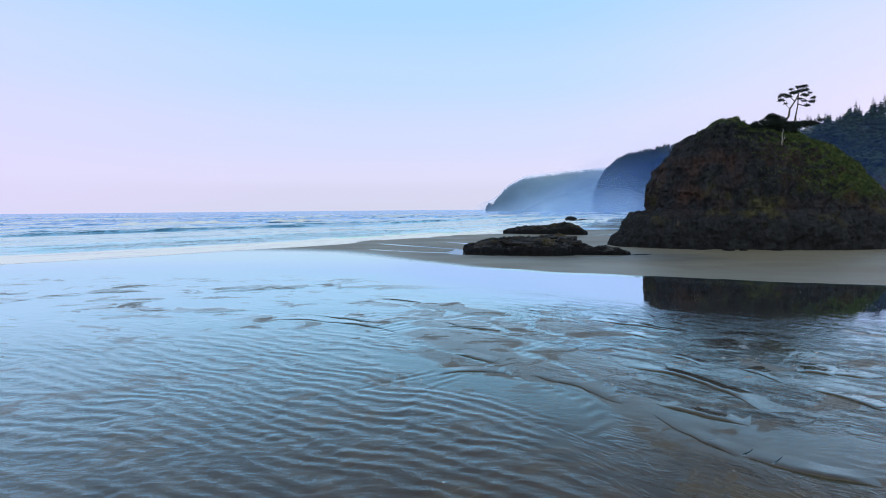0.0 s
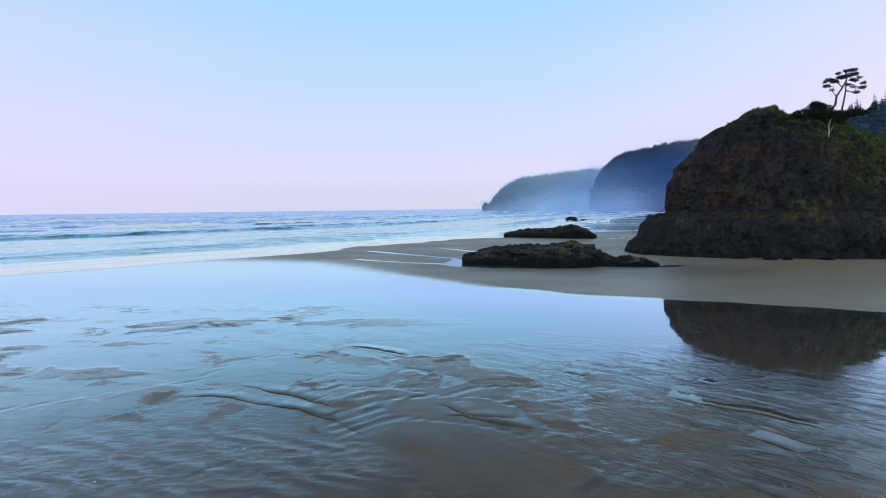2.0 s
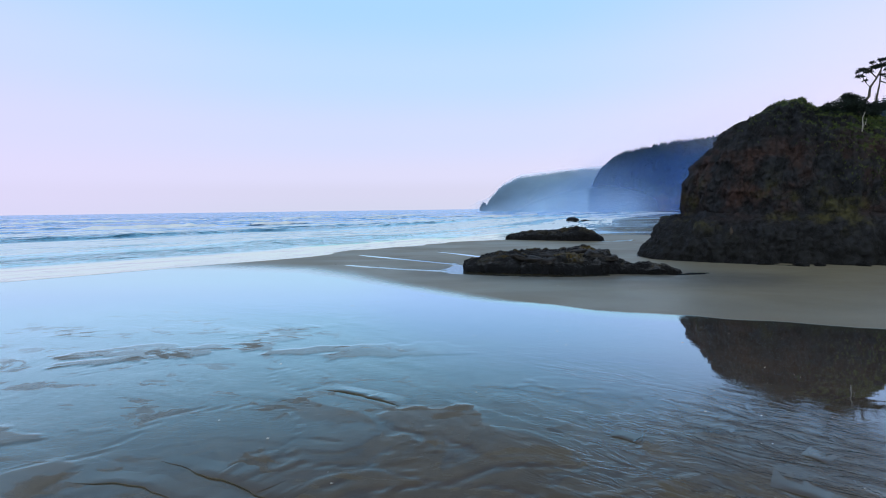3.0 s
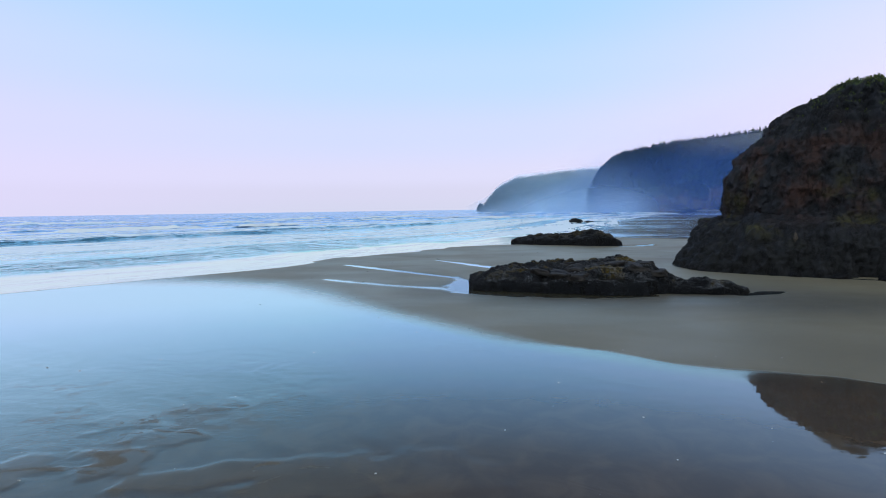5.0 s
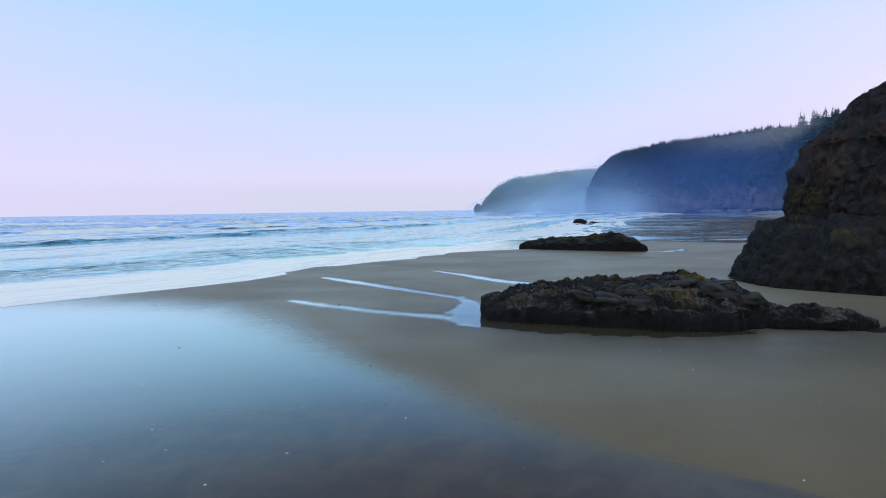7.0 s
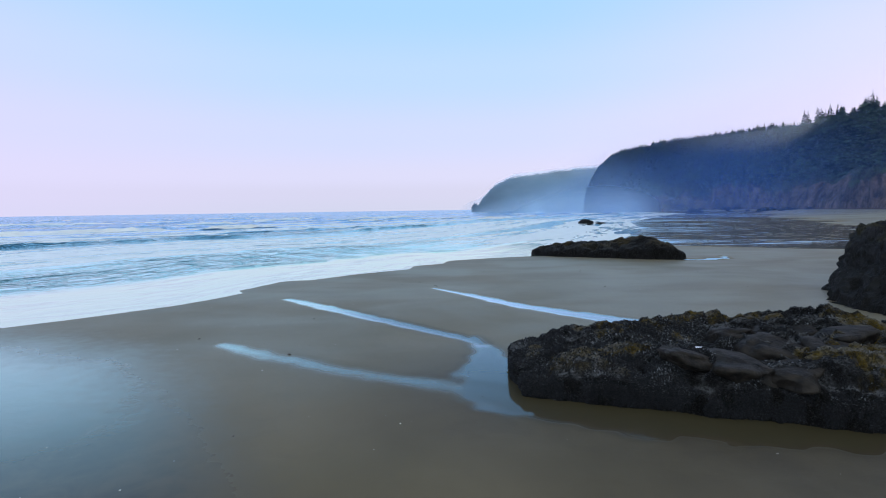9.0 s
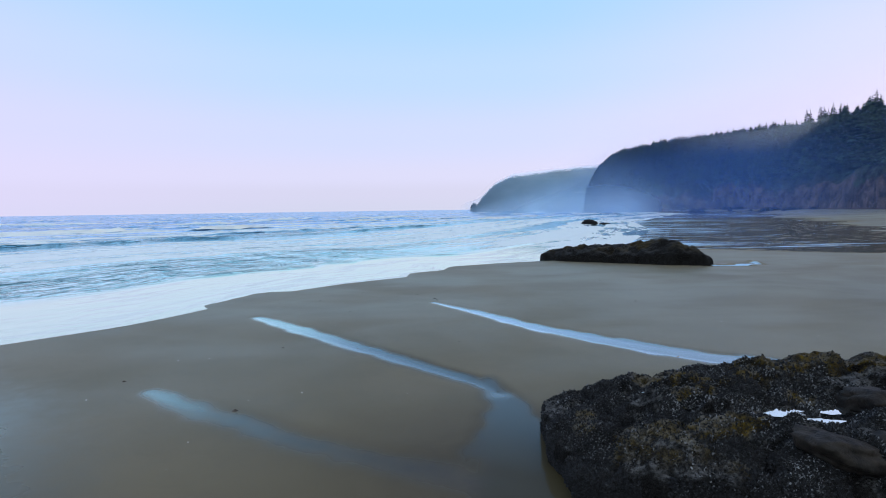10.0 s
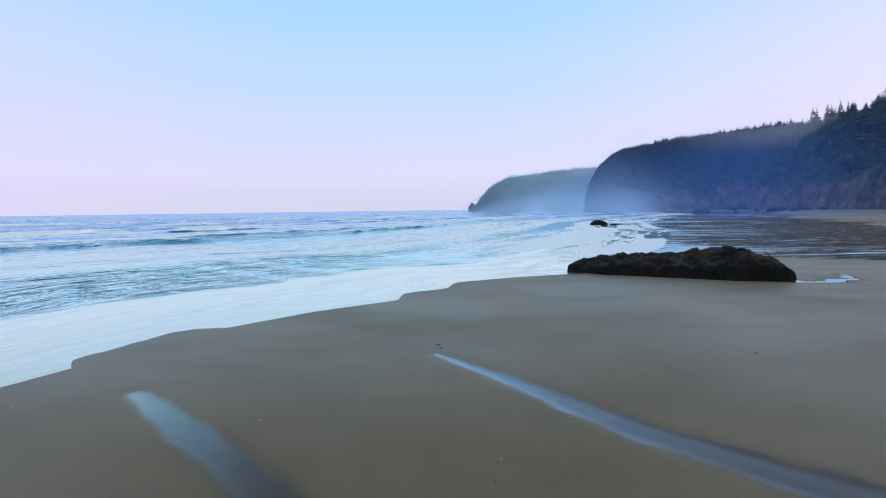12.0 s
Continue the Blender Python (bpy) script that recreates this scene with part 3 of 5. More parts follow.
        # runnels darkened by place, for their weaker reflection in steep views
        if n < 2:
            pool_dim = np.maximum(pool_dim, k * (0.5 * smooth(124, 110, y) + 0.6 * (n == 1) * smooth(-12, -1, x)))
        if n == 2:
            k = k * (0.66 + 0.34 * smooth(-10, -14, x))
            pool_dim = np.maximum(pool_dim, 0.45 * k * smooth(-13, -7, x))
        wet, film = np.maximum(wet, k), np.maximum(film, k)
        if n == 4:
            pool_shine = k
        h = h - (0.015 if n in (2, 3) else 0.05) * smooth(0.7, -0.5, d - w)
    # far thin water, and the swash at the shore
    far = smooth(-3, 3, y - side_of(x, y, FAR_EDGE) + 1.5 * wob) * smooth(12, 30, x)
    dryx = np.interp(y, [p[1] for p in FAR_DRY], [p[0] for p in FAR_DRY])
    streaks = fbm(x * 0.02, y * 0.10, octaves=4, seed=41)
    far = far * smooth(8, -8, x - dryx + 30 * streaks)
    streak = far * (0.21 + 0.20 * smooth(60, 20, x - 0.33 * (y - 60)) + 0.6 * smooth(16, -4, x - 0.33 * (y - 60)) + 0.25 * smooth(260, 480, y)) * (0.7 + 0.6 * smooth(-0.2, 0.3, fbm(x * 0.03, y * 0.03, octaves=3, seed=44)))
    streak = np.maximum(streak, 1.3 * pool_shine)
    wet, film = np.maximum(wet, far * (0.86 + 0.3 * streaks)), np.maximum(film, far)
    ripple = np.maximum(ripple, far * 0.25)
    sea = seaward(x, y)
    swash = smooth(-1.2, 0.2, sea)
    wet, film = np.maximum(wet, swash), np.maximum(film, swash)
    h = h - np.clip(0.012 * (sea + 0.5), 0, 4) - np.clip(0.03 * (sea - 20), 0, 6)
    # the beach climbs towards the hills
    h = h + np.clip((x - 110 - 0.22 * np.maximum(y, 0)) * 0.02, 0, 5) * (1 - far)
    h = h + (1 - wet) * 0.03 * fbm(x * 0.06, y * 0.06, octaves=3, seed=43)
    # where the sand is painted pale as if mirroring the sky
    swash_shine = smooth(-0.3, 1.5, sea)
    # sand still damp round the reef
    d, w = to_line(x, y, [(3, 96), (12, 91), (24, 89), (34, 86)], [1, 2, 3, 2])
    damp = np.maximum(smooth(11, 0, d - w + 2.5 * wob), np.maximum(0.7 * near, 0.9 * pool_dim))
    flow = near * smooth(-0.25, 0.25, fbm(qx * 0.12, qy * 0.3, octaves=3, seed=48) + 0.25 * smooth(2, 10, x)) * smooth(1, 9, x)
    return h, wet, film, ripple, swash_shine, streak, damp, flow, pool_dim


def build_ground():
    xs = np.concatenate([spaced(-44, -24, 0.25, -3200, -24, 1.075), np.arange(-23.86, 23.99, 0.14), spaced(24.1, 46, 0.25, 24.1, 3200, 1.075)])
    ys = np.concatenate([spaced(8, 9, 0.25, -1200, 9, 1.06), np.arange(9.1, 42, 0.12), np.arange(42, 62, 0.18), spaced(62.1, 134, 0.25, 62.1, 4800, 1.06)])
    X, Y = np.meshgrid(xs, ys, indexing="ij")
    h, wet, film, ripple, swash_shine, streak, damp, flow, pond = beach(X.ravel(), Y.ravel())
    v = np.stack([X.ravel(), Y.ravel(), h], -1)
    ob = mesh_object("ground", v, grid_faces(len(xs), len(ys)), SAND, attrs={"wet": wet, "film": film, "ripple": ripple, "swash_shine": swash_shine, "streak": streak, "damp": damp, "flow": flow, "deep": pond})
    tagged(ob, "wet grey-brown tidal sand with ripples, runnels and shallow pools", "beach sand", kind="structure")


build_ground()


def sand_scarp(x0, y0, x1, y1, sag, height, seed):
    """A low winding bank cut into the sand by the stream: a steep face towards its channel, sloping away behind."""
    n = 90
    t = np.linspace(0, 1, n)
    long = math.hypot(x1 - x0, y1 - y0)
    ax, ay = (y0 - y1) / long, (x1 - x0) / long
    off = sag * 4 * t * (1 - t) + 0.35 * fbm(t * long * 0.45, seed, octaves=3, seed=91)
    cx, cy = x0 + (x1 - x0) * t + ax * off, y0 + (y1 - y0) * t + ay * off
    gx, gy = np.gradient(cx), np.gradient(cy)
    g = np.hypot(gx, gy)
    nx, ny = -gy / g, gx / g
    tall = 0.62 * height * np.minimum(1, 5 * t * (1 - t)) * (0.75 + 0.5 * fbm(t * long * 0.8, seed + 5, octaves=2, seed=92))
    wide = 0.9 + 0.5 * fbm(t * long * 0.3, seed + 9, octaves=2, seed=93)
    side, rise = (0.0, 0.03, 0.0, 0.03, 0.5, 1.5), (-0.5, 0.05, 0.8, 1.0, 0.5, -0.3)
    V = []
    for s, r in zip(side, rise):
        w = s * np.where(s > 0.1, wide, 1.0)
        x, y = cx + nx * w, cy + ny * w
        V.append(np.stack([x, y, beach(x, y)[0] + r * tall], -1))
    V = np.array(V)
    k = V.shape[0] * n
    flat = V.reshape(-1, 3)
    under = beach(flat[:, 0], flat[:, 1])
    # face set fully wet, its soaked colour darkening it for the overhang's shade
    face = np.repeat(np.arange(len(side)) < 3, n)
    ob = mesh_object("sand_scarp", V.reshape(-1, 3), grid_faces(len(side), n), SAND, attrs={"wet": np.where(face, 1.0, under[1]), "film": np.where(face, 0, under[2]), "ripple": np.where(face, 0, 0.5 * under[3]), "swash_shine": np.zeros(k),
                     "streak": np.zeros(k), "damp": np.ones(k), "flow": np.zeros(k), "deep": np.zeros(k)})
    tagged(ob, "low dark bank cut into wet sand by the stream", "sand bank", kind="structure")


BANKS = [(9.2, 25.6, 12.3, 19.3, 0.95, 0.12), (4.2, 24.1, 7.5, 20.4, 0.15, 0.09), (8.7, 20.4, 11.2, 18.0, -0.3, 0.09), (8.0, 19.2, 9.6, 15.7, -0.15, 0.07), (9.6, 15.7, 12.5, 13.6, -0.35, 0.10),
         (15.9, 22.0, 17.1, 19.4, 0.1, 0.10), (17.1, 24.4, 18.2, 23.8, 0.1, 0.07), (18.3, 24.2, 19.2, 23.2, 0.1, 0.07), (14.6, 25.1, 15.4, 22.7, 0.1, 0.07), (12.2, 27.6, 13.1, 25.6, 0.1, 0.07),
         (10.3, 37.0, 14.8, 32.8, 0.2, 0.09), (0.5, 27.9, 3.0, 26.0, 0.1, 0.07), (0.1, 24.4, 3.4, 24.4, 0.4, 0.07), (11.7, 32.8, 12.4, 31.2, 0.1, 0.07), (0.4, 35.0, 3.3, 34.4, 0.1, 0.07),
         (-12.1, 37.8, -2.7, 32.9, 1.0, 0.08), (0.0, 36.6, 4.1, 33.6, -0.5, 0.09), (-5.5, 46.8, -1.8, 44.1, 0.2, 0.09), (6.6, 41.0, 7.6, 40.2, 0.0, 0.07), (12.5, 39.0, 13.0, 38.4, 0.0, 0.07),
         (-9.8, 39.0, -4.6, 36.1, 0.3, 0.07)]
for n, bank in enumerate(BANKS):
    sand_scarp(*bank, n)


# ---- sea ----
def build_sea():
    s = spaced(-20, 330, 1.5, -1300, 3200, 1.05)
    d = spaced(-3, 172, 0.7, -3, 3400, 1.018)
    S, D = np.meshgrid(s, d, indexing="ij")
    S, D = S.ravel(), D.ravel()
    edge = np.interp(S, SHORE_S, SHORE_O)
    k = smooth(0, 420, D)
    O = edge * (1 - k) + 70 * k + D
    x, y = S * U[0] + O * SEAWARD[0], S * U[1] + O * SEAWARD[1]
    # bores and swells: steep on the shoreward face, long behind, wandering along the shore
    z = 0.012 + 0.06 * smooth(22, 60, D) * fbm(S * 0.12, D * 0.35, octaves=3, seed=54)
    flat = smooth(17, 21, D) * smooth(62, 46, D)
    patch = smooth(-0.35, 0.20, fbm(S * 0.02, D * 0.06, octaves=3, seed=64))
    z = z + flat * patch * 0.17 * (1 - 2 * np.abs(fbm(S * 0.16, D * 0.30, octaves=4, seed=65, gain=0.62)))
    z = z + smooth(120, 150, D) * 0.50 * (1 - 2 * np.abs(fbm(S * 0.035, D * 0.085, octaves=4, seed=66, gain=0.62)))
    foam = np.interp(D, [0, 16, 20, 50, 57, 112, 122, 150, 162, 290, 380, 600, 1200, 3000], [-0.5, -0.45, -0.02, 0.04, 0.42, 0.40, 0.04, 0.0, 0.40, 0.26, 0.08, 0.0, -0.12, -0.2])
    for i, (at, height, long, wander) in enumerate(BORES):
        line = at + wander * fbm(S * 0.011, i * 7.3, octaves=3, seed=57) + 0.18 * wander * fbm(S * 0.09, i * 3.1, octaves=3, seed=58)
        q = D - line
        run = fbm(S * 0.018, i * 5.7, octaves=3, seed=59)
        strong = height * (0.22 + 1.1 * smooth(-0.12, 0.35, run)) * (0.75 + 0.5 * fbm(S * 0.16, D * 0.05, octaves=2, seed=61))
        z = z + strong * smooth(-0.03 * long, 0.05 * long, q) * smooth(long, 0.12 * long, q)
        if at > 110:
            foam = foam - 0.62 * smooth(-0.20 * long, -0.04 * long, q) * smooth(0.10 * long, 0.02 * long, q)
            foam = foam + 0.75 * smooth(0.16, 0.30, run) * smooth(-0.04 * long, 0.06 * long, q) * smooth(0.4 * long, 0.1 * long, q)
            foam = foam + 0.28 * smooth(0.1 * long, 0.3 * long, q) * smooth(1.1 * long, 0.5 * long, q)
    for at, along, long, half in BREAKERS:
        q = D - at - 6 * fbm(S * 0.02, at, octaves=3, seed=68)
        k = smooth(half, 0.5 * half, np.abs(S - along) * (1 + 0.3 * fbm(D * 0.2, along, octaves=2, seed=69)))
        z = z + 1.9 * k * (0.8 + 0.5 * fbm(S * 0.25, D * 0.1, octaves=2, seed=70)) * smooth(-0.15 * long, 0.05 * long, q) * smooth(long, 0.1 * long, q)
        foam = foam + 1.6 * k * smooth(-0.2 * long, 0.0, q) * smooth(0.9 * long, 0.2 * long, q) - 0.4 * k * smooth(-0.7 * long, -0.3 * long, q) * smooth(-0.1 * long, -0.25 * long, q)
    chop = 0.03 + 0.62 * flat * (0.45 + 0.75 * patch) + 0.30 * smooth(50, 75, D) + 0.5 * smooth(118, 128, D) * smooth(165, 150, D) + 0.35 * smooth(200, 400, D)
    broad = smooth(135, 175, S) * smooth(60, 10, D)
    chop, foam = chop * (1 - 0.7 * broad), foam + broad * (0.95 + 0.9 * fbm(S * 0.03, D * 0.16, octaves=4, seed=67))
    v = np.stack([x, y, z], -1)
    ob = mesh_object("water", v, grid_faces(len(s), len(d)), SEA,
                     attrs={"foam": foam, "offshore": D, "chop": chop, "along": np.stack([S, D, 0 * S], -1)})
    tagged(ob, "shallow blue sea with rows of low white surf", "sea", kind="structure")


# metres offshore, height, length and wander of each wave
BORES = [(18, 0.16, 6, 3), (34, 0.10, 8, 8), (67, 0.18, 12, 5), (98, 0.12, 14, 10), (136, 0.75, 22, 16), (154, 0.6, 22, 14), (212, 0.7, 36, 16), (268, 0.85, 44, 18),
         (345, 1.1, 56, 24), (450, 1.2, 70, 30), (580, 1.2, 80, 40), (740, 1.2, 100, 50), (950, 1.2, 120, 60)]
# metres offshore and along the shore, length and half width of each breaking crest
BREAKERS = [(355, 215, 16, 20), (440, 318, 20, 30), (285, 311, 10, 24), (245, 116, 14, 40), (481, 141, 18, 60), (218, 179, 10, 30), (432, 446, 20, 60), (172, 412, 12, 30)]
build_sea()


# ---- sea stack ----
def ring_rock(zs, left, right, front, back, segs, seed, rough, power=2.6):
    """A rock from level outlines: at each height its four limits, joined by a rounded outline and broken up by noise."""
    th = np.linspace(0, 2 * np.pi, segs, endpoint=False)
    c, s = np.cos(th), np.sin(th)
    k = (np.abs(c) ** power + np.abs(s) ** power) ** (-1 / power)
    ux, uy = c * k, s * k
    rows = []
    for z, l, r, f, b in zip(zs, left, right, front, back):
        cx, cy = (l + r) / 2, (f + b) / 2
        rows.append(np.stack([cx + ux * (r - l) / 2, cy + uy * (b - f) / 2, np.full(segs, z)], -1))
    v = np.array(rows)
    du = np.roll(v, -1, 1) - np.roll(v, 1, 1)
    dv = np.gradient(v, axis=0)
    n = np.cross(du, dv)
    n /= np.maximum(np.linalg.norm(n, axis=2, keepdims=True), 1e-6)
    x, y, z = v[..., 0], v[..., 1], v[..., 2]
    lump = fbm(x * 0.11, y * 0.11, z * 0.11, 3, seed)
    crag = 1 - np.abs(fbm(x * 0.30, y * 0.30, z * 0.16, 4, seed + 3)) * 2
    chip = fbm(x * 1.1, y * 1.1, z * 0.9, 4, seed + 7, 0.6)
    bed = np.abs(vnoise(z * 0.9 + 1.5 * lump, x * 0.05, y * 0.05, seed + 9))
    pit = 1 - 2 * np.abs(fbm(x * 0.75, y * 0.75, z * 0.6, 3, seed + 15))
    flute = fbm(x * 0.7, y * 0.7, z * 0.10, 3, seed + 13)
    grain = fbm(x * 3.1, y * 3.1, z * 2.2, 2, seed + 17, 0.6)
    disp = rough * (0.26 * grain + 1.25 * lump + 0.45 * crag + 0.50 * chip + 0.30 * bed + 0.60 * flute + 0.25 * pit - 0.9)
    return v + n * disp[..., None]


def build_stack():
    levels = [0, 2.5, 5.2, 6.4, 6.9, 7.3, 9, 12, 16, 20, 22.6, 24.4, 25.4, 25.9]
    left = [34.2, 36.3, 38.2, 39.8, 43.0, 44.0, 43.9, 43.8, 44.3, 46.8, 49.6, 52.4, 54.4, 56.8]
    right = [99, 97.5, 96, 95, 94.5, 94, 93.2, 90.6, 87.0, 80.4, 71.0, 61.2, 58.4, 57.6]
    front = [96.5, 97.2, 98.2, 99.2, 100.0, 100.4, 100.8, 101.4, 102.4, 103.6, 104.8, 106.2, 107.6, 109.5]
    back = [134, 134, 135, 135, 136, 136, 136, 134, 131, 127, 123, 118.5, 115, 110.5]
    zs = np.concatenate([np.linspace(-0.6, 6, 34), np.linspace(6.05, 8, 18), np.linspace(8.1, 25.6, 92), np.linspace(25.65, 25.9, 6)])
    f = [np.interp(zs, levels, a) for a in (left, right, front, back)]
    v = ring_rock(zs, *f, 620, 61, 1.0, 1.92)
    # the low ledge on the seaward side stands out only near the front and side; sea-worn knobs at its foot
    x, y, z = v[..., 0], v[..., 1], v[..., 2]
    foot = smooth(6.5, 3.0, z)
    v[..., 1] -= foot * (0.8 * np.abs(fbm(x * 0.5, z * 0.4, y * 0.1, 3, 71)))
    v[..., 2] += smooth(20, 26, z) * (0.4 * fbm(x * 0.25, y * 0.25, 0, 3, 73) - 0.9)
    nu, nv = v.shape[:2]
    top = len(v.reshape(-1, 3))
    verts = np.vstack([v.reshape(-1, 3), v[-1].mean(0)[None]])
    ob = mesh_object("sea_stack", verts, grid_faces(nu, nv, True), STACK)
    bm = bmesh.new()
    bm.from_mesh(ob.data)
    bm.verts.ensure_lookup_table()
    for j in range(nv):
        f3 = bm.faces.new((bm.verts[(nu - 1) * nv + j], bm.verts[(nu - 1) * nv + (j + 1) % nv], bm.verts[top]))
        f3.smooth = True
    bmesh.ops.recalc_face_normals(bm, faces=bm.faces)
    bm.to_mesh(ob.data)
    bm.free()
    tagged(ob, "huge dark basalt sea stack, grassy top, undercut above a low ledge", "sea stack")
    return ob


stack = build_stack()


# ---- low reefs ----
def weed_at(x, y):
    """Where yellow-green weed covers a reef instead of mussels."""
    patch = smooth(0.04, 0.16, fbm(x * 0.35, y * 0.35, 0, 4, 255))
    tuft = fbm(x * 0.9, y * 0.9, 0, 3, 257)
    return np.maximum(patch, np.maximum(smooth(0.25, 0.55, np.exp(-((x - 15.5) / 3.4) ** 2 - ((y - 102.0) / 2.2) ** 2) + 0.45 * tuft), smooth(0.3, 0.6, np.exp(-((x - 11.4) / 2.2) ** 2 - ((y - 99.6) / 0.9) ** 2) + 0.45 * tuft)))


def reef(name, outline, step, top, seed, material, label, undercut=0.25, crag=0.5, pools=()):
    """A low rock: a height over an outline polygon, with lumps and a steep knobbly rim. outline: (x, y) round the foot; top(x, y): height."""
    px, py = np.array([p[0] for p in outline]), np.array([p[1] for p in outline])
    xs = np.arange(px.min() - 1.5, px.max() + 1.5, step)
    ys = np.arange(py.min() - 1.5, py.max() + 1.5, step)
    X, Y = np.meshgrid(xs, ys, indexing="ij")
    x, y = X.ravel(), Y.ravel()
    ins = np.zeros(len(x), bool)
    n = len(outline)
    for i in range(n):
        ax, ay, bx, by = px[i], py[i], px[(i + 1) % n], py[(i + 1) % n]
        cross = (ay > y) != (by > y)
        with np.errstate(divide="ignore", invalid="ignore"):
            ins ^= cross & (x < (bx - ax) * (y - ay) / (by - ay) + ax)
    d = to_line(x, y, list(outline) + [outline[0]])
    d = np.where(ins, d, -d) - 0.35 + 0.45 * fbm(x * 0.5, y * 0.5, octaves=3, seed=seed) + 0.15 * fbm(x * 2.1, y * 2.1, octaves=2, seed=seed + 1)
    H = top(x, y)
    wx = 0.5 * fbm(x * 0.4, y * 0.4, octaves=3, seed=seed + 13)
    rim = 0.54 * smooth(-0.12, 0.36, d) + 0.30 * smooth(0.2, 1.5, d) + 0.16 * smooth(1.0, 4.0, d)
    dome = np.sqrt(np.clip(1 - (worley(x * 0.55 + wx, y * 0.75 + wx, 0.5, seed + 11) / 0.85) ** 2, 0, 1))
    knob = np.sqrt(np.clip(1 - (worley(x * 1.7, y * 1.9 + wx, 0.5, seed + 12) / 0.85) ** 2, 0, 1))
    ridge = 1 - 2 * np.abs(fbm(x * 0.42 + 0.1 * y, y * 0.55, octaves=4, seed=seed + 2))
    h = H * rim * (1 + 0.10 * ridge) + rim * crag * (0.55 * fbm(x * 0.35, y * 0.5, octaves=3, seed=seed + 3) + 0.42 * ridge - 0.15)
    h = h + rim * 0.16 * fbm(x * 1.9, y * 1.9, octaves=3, seed=seed + 4, gain=0.6) + rim * 0.05 * np.abs(vnoise(x * 6, y * 6, seed=seed + 5))
    grit = np.clip(1 - worley(x * 3.6, y * 3.8, 0.5, seed + 14), 0, 1)
    h = h + rim * (crag * (1.15 * dome - 0.60) + 0.34 * knob - 0.18 + 0.13 * grit - 0.05)
    for cx, cy, r, level in pools:
        rr = np.hypot((x - cx) / r, (y - cy) / (0.75 * r)) + 0.25 * fbm(x * 1.2, y * 1.2, octaves=2, seed=seed + 15)
        k = smooth(2.7, 1.1, rr)
        h = h * (1 - k) + (level - 0.02 - 0.10 * smooth(1.0, 0.6, rr)) * k
    z = np.where(d < -0.12, -0.25, h - 0.08)
    # bulge the steep rim outwards half way up, so that the foot is undercut
    gx, gy = np.gradient(smooth(-0.5, 1.2, d).reshape(X.shape), step)
    g = np.stack([gx.ravel(), gy.ravel()], -1)
    g /= np.maximum(np.linalg.norm(g, axis=1, keepdims=True), 1e-3)
    k = undercut * smooth(-0.1, 0.25, d) * smooth(1.6, 0.4, d)
    wob = 0.22 * fbm(x * 1.3, y * 1.3, z * 1.6, 3, seed + 6)
    x2, y2 = x - g[:, 0] * k + wob * rim, y - g[:, 1] * k + 0.22 * rim * fbm(x * 1.3, y * 1.3, z * 1.6 + 9, 3, seed + 8)
    v = np.stack([x2, y2, z], -1)
    q = grid_faces(len(xs), len(ys))
    q = q[(d[q] > -0.5).any(1)]
    used = np.unique(q)
    remap = np.full(len(v), -1)
    remap[used] = np.arange(len(used))
    weed = weed_at(x, y) * smooth(0.5, 1.5, d)
    ob = mesh_object(name, v[used], remap[q], material, attrs={"weed": weed[used]})
    return tagged(ob, label, "rock")


def top_near(x, y):
    h = np.interp(x, [2, 4, 8, 14, 19, 22.2, 23.6, 26, 29, 32], [1.5, 1.7, 1.8, 1.95, 2.2, 2.4, 1.2, 1.1, 0.9, 0.4])
    h = h + 0.55 * np.exp(-((x - 20.8) / 1.8) ** 2 - ((y - 98) / 2.0) ** 2)
    return 0.93 * h


def top_far(x, y):
    return np.interp(x, [17, 19.5, 24, 29, 33, 36, 38.5, 40, 43], [0.8, 1.25, 1.6, 1.9, 2.3, 2.75, 2.4, 1.5, 0.8])


ROCK_POOLS = [(11.5, 100.7, 0.65, 1.89), (10.8, 96.9, 0.75, 1.90), (11.6, 96.0, 0.60, 1.91), (12.6, 96.9, 0.60, 1.92), (7.1, 98.9, 0.18, 1.93), (7.9, 97.3, 0.20, 1.94), (8.9, 96.7, 0.24, 1.95)]
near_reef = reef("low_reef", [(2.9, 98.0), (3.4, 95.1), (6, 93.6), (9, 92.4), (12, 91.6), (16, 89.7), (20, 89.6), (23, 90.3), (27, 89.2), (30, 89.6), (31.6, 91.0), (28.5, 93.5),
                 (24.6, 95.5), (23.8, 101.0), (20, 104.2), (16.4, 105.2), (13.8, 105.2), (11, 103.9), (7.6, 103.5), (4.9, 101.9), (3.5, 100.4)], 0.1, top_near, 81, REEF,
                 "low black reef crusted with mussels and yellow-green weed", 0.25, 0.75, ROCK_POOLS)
far_reef = reef("low_reef", [(17.2, 171), (22, 167), (28, 163.6), (34, 159.4), (39.5, 157.8), (42, 160), (41.5, 165), (36, 170), (28, 174), (20, 175.5)], 0.16, top_far, 101, WEEDY,
                "low black reef at the water's edge, ringed by a pool", 0.2, 0.85)
reef("low_reef", [(77, 360), (80, 357), (85, 356.5), (86, 361), (82, 366), (78, 365)], 0.3, lambda x, y: np.interp(x, [76, 79, 82, 86], [0.8, 1.9, 2.0, 0.8]), 121, BOULDER,
     "small black rock standing in the shallow surf", 0.1, 0.6)
reef("low_reef", [(86, 362), (90, 360.5), (93, 362), (91, 365), (87, 366)], 0.3, lambda x, y: 0.55 + 0 * x, 131, BOULDER, "small flat black rock in the shallow surf", 0.1, 0.3)
